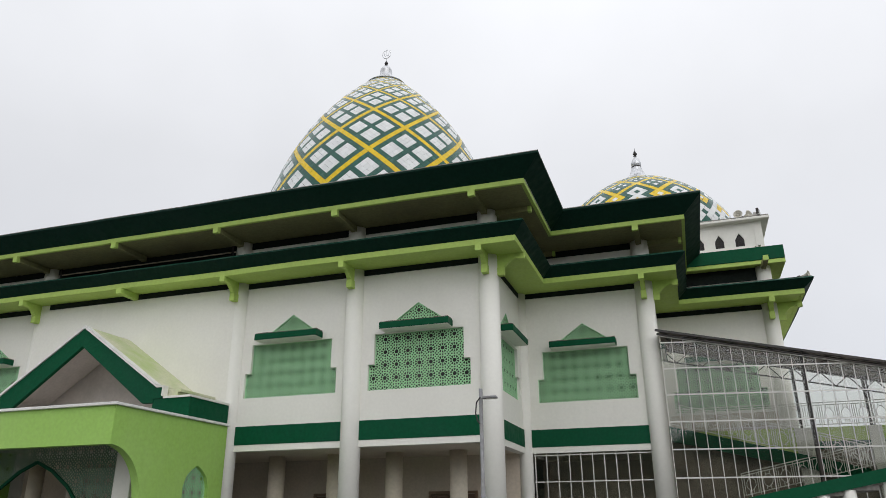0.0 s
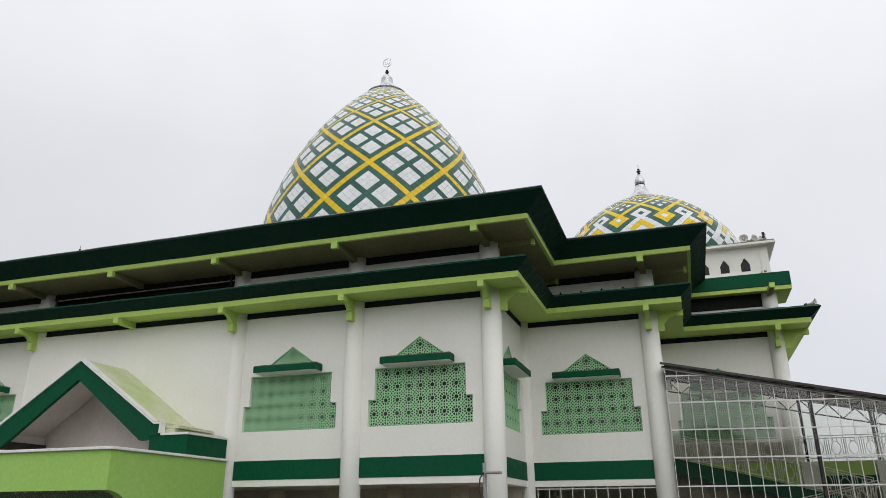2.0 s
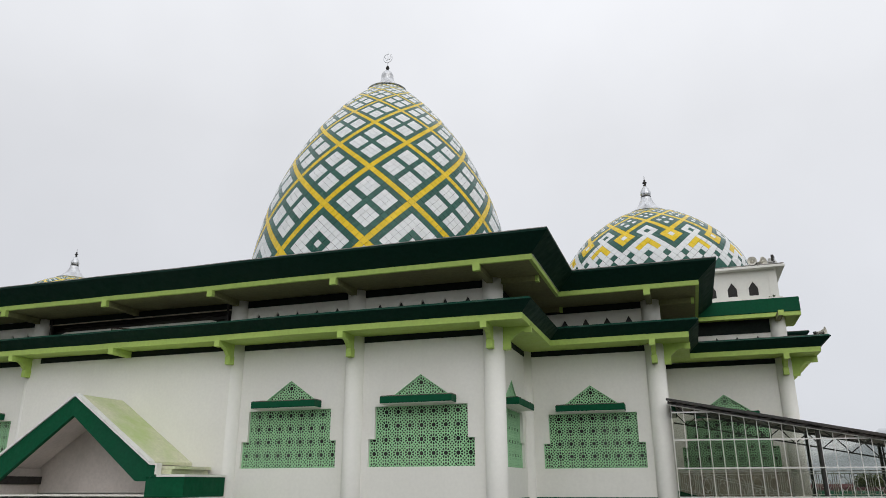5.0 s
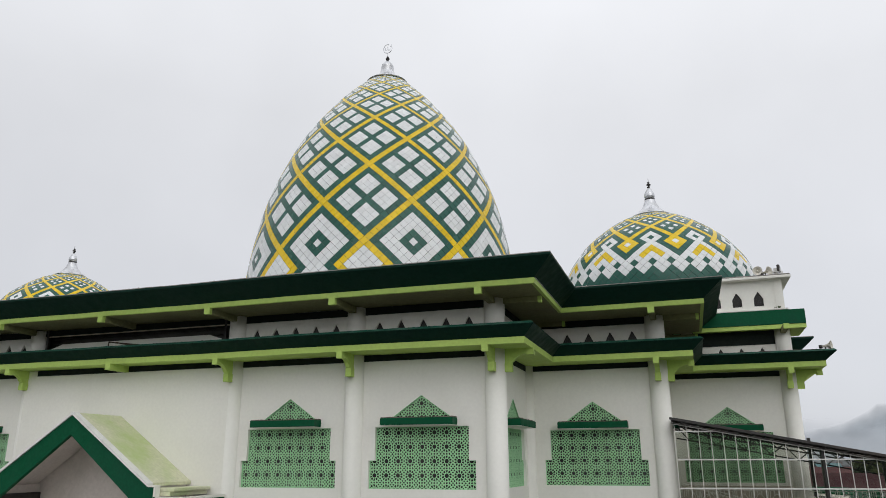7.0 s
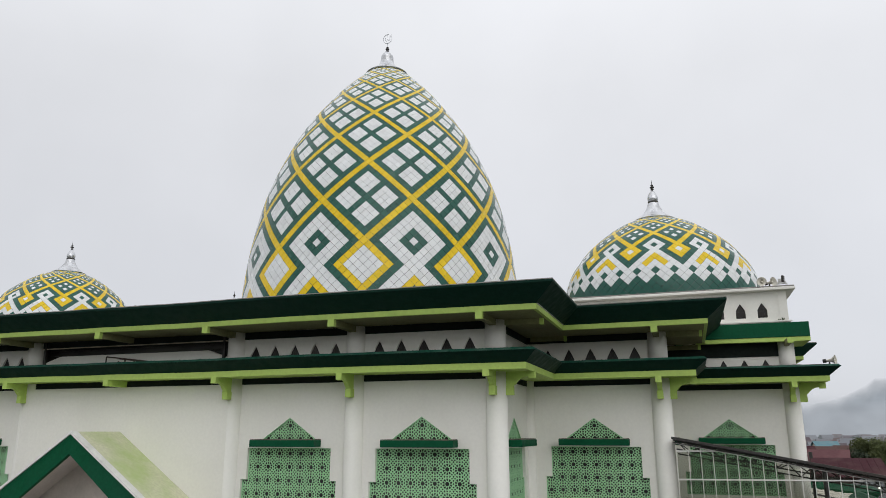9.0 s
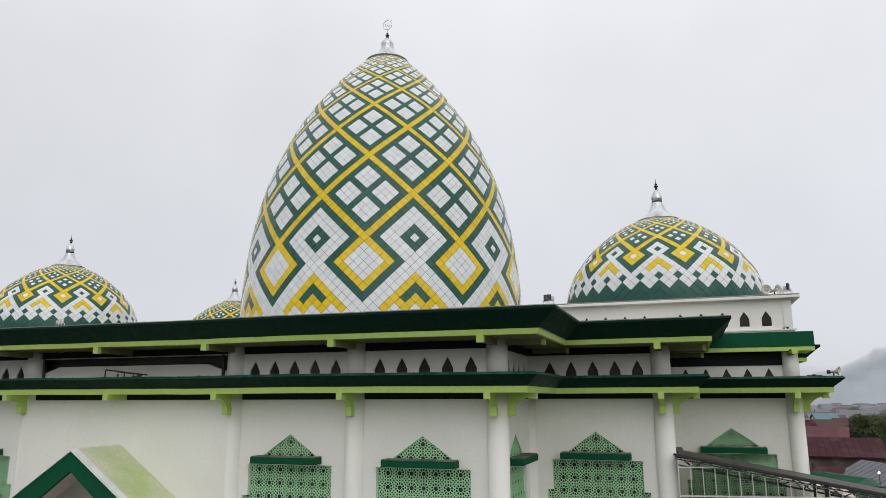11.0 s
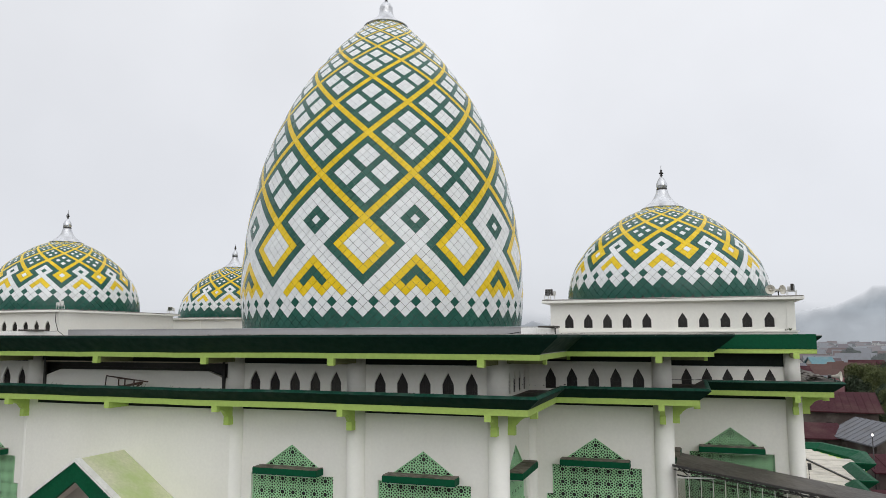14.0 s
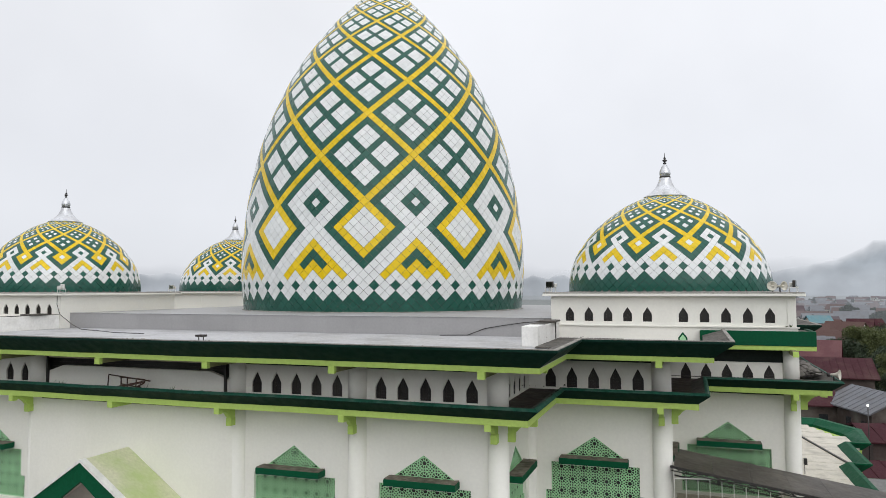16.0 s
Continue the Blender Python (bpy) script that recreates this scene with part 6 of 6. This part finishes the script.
for k in range(190):
    y = 195 + 1000 * rng.random() ** 1.25
    ang = radians(rng.uniform(5.5, 17.0))
    x = y * math.tan(ang)
    w = rng.uniform(7, 12.5)
    roof = rng.choice([0, 1, 1, 1, 0, 2, 2, 2])
    house(x, y, w, rng.uniform(6, 9), rng.uniform(3.2, 6.5), rng.uniform(1.8, 3.6), rng.uniform(-40, 40), ROOFS[roof], WALLS[rng.choice([0, 0, 1, 2, 2])],
          ["distant house under a dark red metal roof", "distant house under a rusty brown tile roof", "distant house under a grey metal roof", "distant house under a teal metal roof"][roof])

FOLIAGE = [material("dark_foliage", (0.036, 0.056, 0.025), 0.8, grain=0.25, grain_scale=1.5, stain=0.25, stain_scale=0.3, island=0.25, dirt=(0.02, 0.03, 0.014)),
           material("olive_foliage", (0.105, 0.125, 0.040), 0.8, grain=0.25, grain_scale=1.5, stain=0.25, stain_scale=0.3, island=0.25, dirt=(0.03, 0.04, 0.016))]
BARK = material("grey_brown_bark", (0.11, 0.09, 0.07), 0.9, grain=0.25, stain=0.2, bump=0.5)


def crown_mesh(rad, high, count, leaf, seed):
    """Leaf clusters on a few boughs: small bent leaves in uneven clumps with gaps between."""
    r = random.Random(seed)
    centres = []
    for k in range(16):
        a, e = r.uniform(0, 2 * math.pi), r.uniform(0.0, 1.0)
        q2 = r.uniform(0.35, 0.85)
        centres.append((Vector((rad * q2 * math.cos(a) * (1 - 0.45 * e), rad * q2 * math.sin(a) * (1 - 0.45 * e), high * (0.15 + 0.75 * e))), rad * r.uniform(0.22, 0.42)))
    verts, faces = [], []
    for k in range(count):
        c, cr = centres[k % len(centres)]
        d = Vector((r.gauss(0, 1), r.gauss(0, 1), r.gauss(0, 0.8)))
        d = d.normalized() * cr * (0.55 + 0.5 * r.random())
        p = c + d
        n = Vector((r.gauss(0, 1), r.gauss(0, 1), r.gauss(0.6, 1))).normalized()
        u = n.orthogonal().normalized() * leaf * r.uniform(0.6, 1.3)
        v = n.cross(u).normalized() * leaf * r.uniform(0.35, 0.8)
        i = len(verts)
        verts += [p - u, p + v + n * leaf * 0.15, p + u, p - v + n * leaf * 0.15]
        faces += [(i, i + 1, i + 2), (i, i + 2, i + 3)]
    me = bpy.data.meshes.new("crown")
    me.from_pydata([tuple(v) for v in verts], [], faces)
    return me, [c for c, _ in centres]


def tree_kind(rad, high, trunk, count, leaf, seed, mat):
    me, centres = crown_mesh(rad, high, count, leaf, seed)
    me.materials.append(mat)
    t = thing("tree", "broad leafy tree with a dark uneven crown", "tree", "trees in the town")
    bm = revolve(bmesh.new(), [(0.34, 0), (0.26, trunk * 0.4), (0.2, trunk), (0.10, trunk + high * 0.5)], 10)
    for c in centres[:8]:
        tube(bm, (0, 0, trunk * 0.8), (c.x * 0.8, c.y * 0.8, trunk + c.z * 0.9), 0.07, 5)
    part("trunk", bm, BARK, t)
    share("crown", me, t, Matrix.Translation((0, 0, trunk)))
    return t


kinds = [tree_kind(5.5, 8.0, 3.2, 22000, 0.18, 3, FOLIAGE[1]), tree_kind(4.6, 6.5, 2.6, 18000, 0.17, 5, FOLIAGE[0]), tree_kind(6.5, 7.0, 2.8, 20000, 0.20, 8, FOLIAGE[0]),
         tree_kind(4.6, 6.5, 2.6, 5000, 0.34, 5, FOLIAGE[0]), tree_kind(6.5, 7.0, 2.8, 6000, 0.40, 8, FOLIAGE[0])]
spots = [(0, 33.2, 165.0, 0.97), (2, 29.8, 162.0, 0.86), (1, 27.2, 164.0, 0.90), (2, 23.6, 170.0, 0.80), (0, 37.6, 168.0, 0.92), (1, 36.0, 158.0, 0.85), (2, 34.4, 150.0, 0.75), (1, 38.0, 150.0, 0.8), (0, 36.5, 142.0, 0.85), (2, 33.0, 141.0, 0.70),
         (1, 29.6, 126.0, 0.62), (2, 28.4, 118.0, 0.52), (0, 31.8, 135.0, 0.72), (1, 31.0, 122.0, 0.7), (2, 41.0, 176.0, 1.0), (1, 30.5, 149.0, 0.72), (2, 44.0, 190.0, 1.0), (1, 25.2, 166.0, 0.86)]
for k in range(90):
    y = 315 + 800 * rng.random() ** 1.3
    spots.append((rng.choice([3, 4, 4]), y * math.tan(radians(rng.uniform(5.5, 17.5))), y, rng.uniform(0.5, 0.95)))
used = set()
for i, x, y, k in spots:
    m = pose(x, y, TOWN_Z - 0.1, 0, 0, rng.uniform(0, 360)) @ Matrix.Diagonal((k, k, k, 1))
    if i not in used:
        kinds[i].matrix_basis = m
        used.add(i)
    else:
        c = copy_thing(kinds[i], m)
        c.scale = (k, k, k)


def hill(name, radius, a0, a1, height_at, mat, label):
    """A far ridge: a strip of slopes round the horizon."""
    verts, faces = [], []
    n, rows = 220, 9
    for i in range(n + 1):
        a = radians(a0 + (a1 - a0) * i / n)
        hgt = height_at(a0 + (a1 - a0) * i / n)
        for j in range(rows):
            f = j / (rows - 1)
            rad = radius * (1 + 0.06 * f)
            p = Vector((rad * math.sin(a), rad * math.cos(a), 0))
            z = hgt * math.sin(f * math.pi / 2) + 14 * f * noise.noise(Vector((p.x * 0.006, p.y * 0.006, 0.3))) + 9 * f * noise.noise(Vector((p.x * 0.03, p.y * 0.03, 0.7)))
            verts.append((p.x, p.y, z - 9))
    for i in range(n):
        for j in range(rows - 1):
            k = i * rows + j
            faces.append((k, k + rows, k + rows + 1, k + 1))
    me = bpy.data.meshes.new(name)
    me.from_pydata(verts, [], faces)
    me.materials.append(mat)
    uv = me.uv_layers.new(name="rise")
    for p in me.polygons:
        p.use_smooth = True
        for li in p.loop_indices:
            v = me.loops[li].vertex_index
            uv.data[li].uv = (v // rows / n, (v % rows) / (rows - 1))
    return tagged(new(name, me), label, "hills", kind="structure")


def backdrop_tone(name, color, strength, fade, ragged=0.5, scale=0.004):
    """Distance with its haze painted as glow: a plain emissive tone that melts into the sky towards its ragged upper
    edge.
    """
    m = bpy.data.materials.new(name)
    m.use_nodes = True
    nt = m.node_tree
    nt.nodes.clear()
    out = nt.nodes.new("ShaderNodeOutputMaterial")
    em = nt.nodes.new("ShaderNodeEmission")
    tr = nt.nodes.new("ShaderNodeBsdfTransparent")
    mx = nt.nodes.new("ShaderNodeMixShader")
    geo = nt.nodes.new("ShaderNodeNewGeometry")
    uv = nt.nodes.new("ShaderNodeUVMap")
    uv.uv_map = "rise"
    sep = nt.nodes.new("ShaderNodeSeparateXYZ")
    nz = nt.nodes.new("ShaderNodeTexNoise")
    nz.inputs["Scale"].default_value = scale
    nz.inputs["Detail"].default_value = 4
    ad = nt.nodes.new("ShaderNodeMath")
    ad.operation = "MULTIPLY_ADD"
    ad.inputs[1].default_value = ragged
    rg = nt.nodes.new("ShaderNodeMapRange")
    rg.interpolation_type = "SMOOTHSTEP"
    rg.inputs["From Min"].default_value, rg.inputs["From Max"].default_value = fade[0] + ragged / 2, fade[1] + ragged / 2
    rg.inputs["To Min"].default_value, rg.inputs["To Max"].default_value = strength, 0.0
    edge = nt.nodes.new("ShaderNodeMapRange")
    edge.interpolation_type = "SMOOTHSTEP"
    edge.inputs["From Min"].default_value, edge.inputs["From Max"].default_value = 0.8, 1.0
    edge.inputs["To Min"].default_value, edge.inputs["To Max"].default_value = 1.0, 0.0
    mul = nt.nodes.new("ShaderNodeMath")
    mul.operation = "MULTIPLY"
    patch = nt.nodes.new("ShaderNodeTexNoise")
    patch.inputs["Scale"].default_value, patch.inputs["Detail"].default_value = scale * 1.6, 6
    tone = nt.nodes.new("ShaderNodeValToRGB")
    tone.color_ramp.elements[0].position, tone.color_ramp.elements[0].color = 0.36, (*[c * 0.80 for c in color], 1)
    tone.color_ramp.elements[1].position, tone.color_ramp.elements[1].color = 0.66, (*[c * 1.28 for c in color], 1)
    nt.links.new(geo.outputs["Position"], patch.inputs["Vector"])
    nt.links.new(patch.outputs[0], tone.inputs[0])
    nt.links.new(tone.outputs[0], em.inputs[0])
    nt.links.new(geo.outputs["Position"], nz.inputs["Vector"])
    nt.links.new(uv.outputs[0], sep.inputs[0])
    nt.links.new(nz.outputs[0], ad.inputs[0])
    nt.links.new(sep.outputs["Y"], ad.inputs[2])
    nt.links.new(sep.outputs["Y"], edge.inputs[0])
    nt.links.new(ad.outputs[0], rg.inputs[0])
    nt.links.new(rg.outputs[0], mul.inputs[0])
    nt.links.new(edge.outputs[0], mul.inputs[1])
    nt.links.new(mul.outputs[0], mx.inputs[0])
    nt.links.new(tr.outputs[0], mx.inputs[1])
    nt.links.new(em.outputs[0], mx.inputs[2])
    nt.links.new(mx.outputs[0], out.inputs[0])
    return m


# Haze is painted: these tones glow by themselves instead of being lit.
HILL_HAZE_GLOW = backdrop_tone("haze_painted_hill", (0.30, 0.335, 0.375), 0.97, (0.42, 0.98), 0.5, 0.007)
FAR_HAZE_GLOW = backdrop_tone("far_haze_glow", (0.42, 0.45, 0.49), 0.6, (0.2, 0.8), 0.3, 0.006)


def ridge(a):
    """Height by azimuth in degrees: a wooded shoulder that climbs to the right."""
    return float(np.interp(a, [-75, 4, 7.4, 8.6, 10, 10.8, 12, 13.3, 16, 60], [70, 62, 84, 100, 112, 126, 150, 162, 180, 190])) + 5 * math.sin(a * 3.1) + 3 * math.sin(a * 7.3)


TOWN_HAZE_GLOW = backdrop_tone("thin_haze_glow", (0.40, 0.43, 0.47), 0.24, (0.3, 0.9), 0.2, 0.02)


hill("backdrop_hill", 2100, -75, 60, ridge, HILL_HAZE_GLOW, "wooded hillside with the haze painted into its glowing tone")
# Translucent emissive sheets across the town imitate haze by distance.
hill("backdrop_haze_sheet", 1300, -75, 60, lambda a: 75 + 8 * math.sin(a * 0.3), FAR_HAZE_GLOW, "glowing translucent sheet painted as low mist over the town")
hill("backdrop_haze_sheet", 300, -75, 60, lambda a: 29 + 3 * math.sin(a * 0.5), TOWN_HAZE_GLOW, "thin glowing sheet painted as haze over the middle of the town")
hill("backdrop_haze_sheet", 560, -75, 60, lambda a: 42 + 4 * math.sin(a * 0.4), TOWN_HAZE_GLOW, "thin glowing sheet painted as haze over the far end of the town")
# Unseen slope behind the camera, added so the lower panes reflect something dark.
hill("backdrop_hill", 420, 66, 279, lambda a: 50 + 8 * math.sin(a * 0.21) + 5 * math.sin(a * 0.9), backdrop_tone("dark_reflection_slope", (0.085, 0.105, 0.085), 1.0, (0.9, 1.6), 0.4), "added dark slope out of view that darkens the glass reflections")
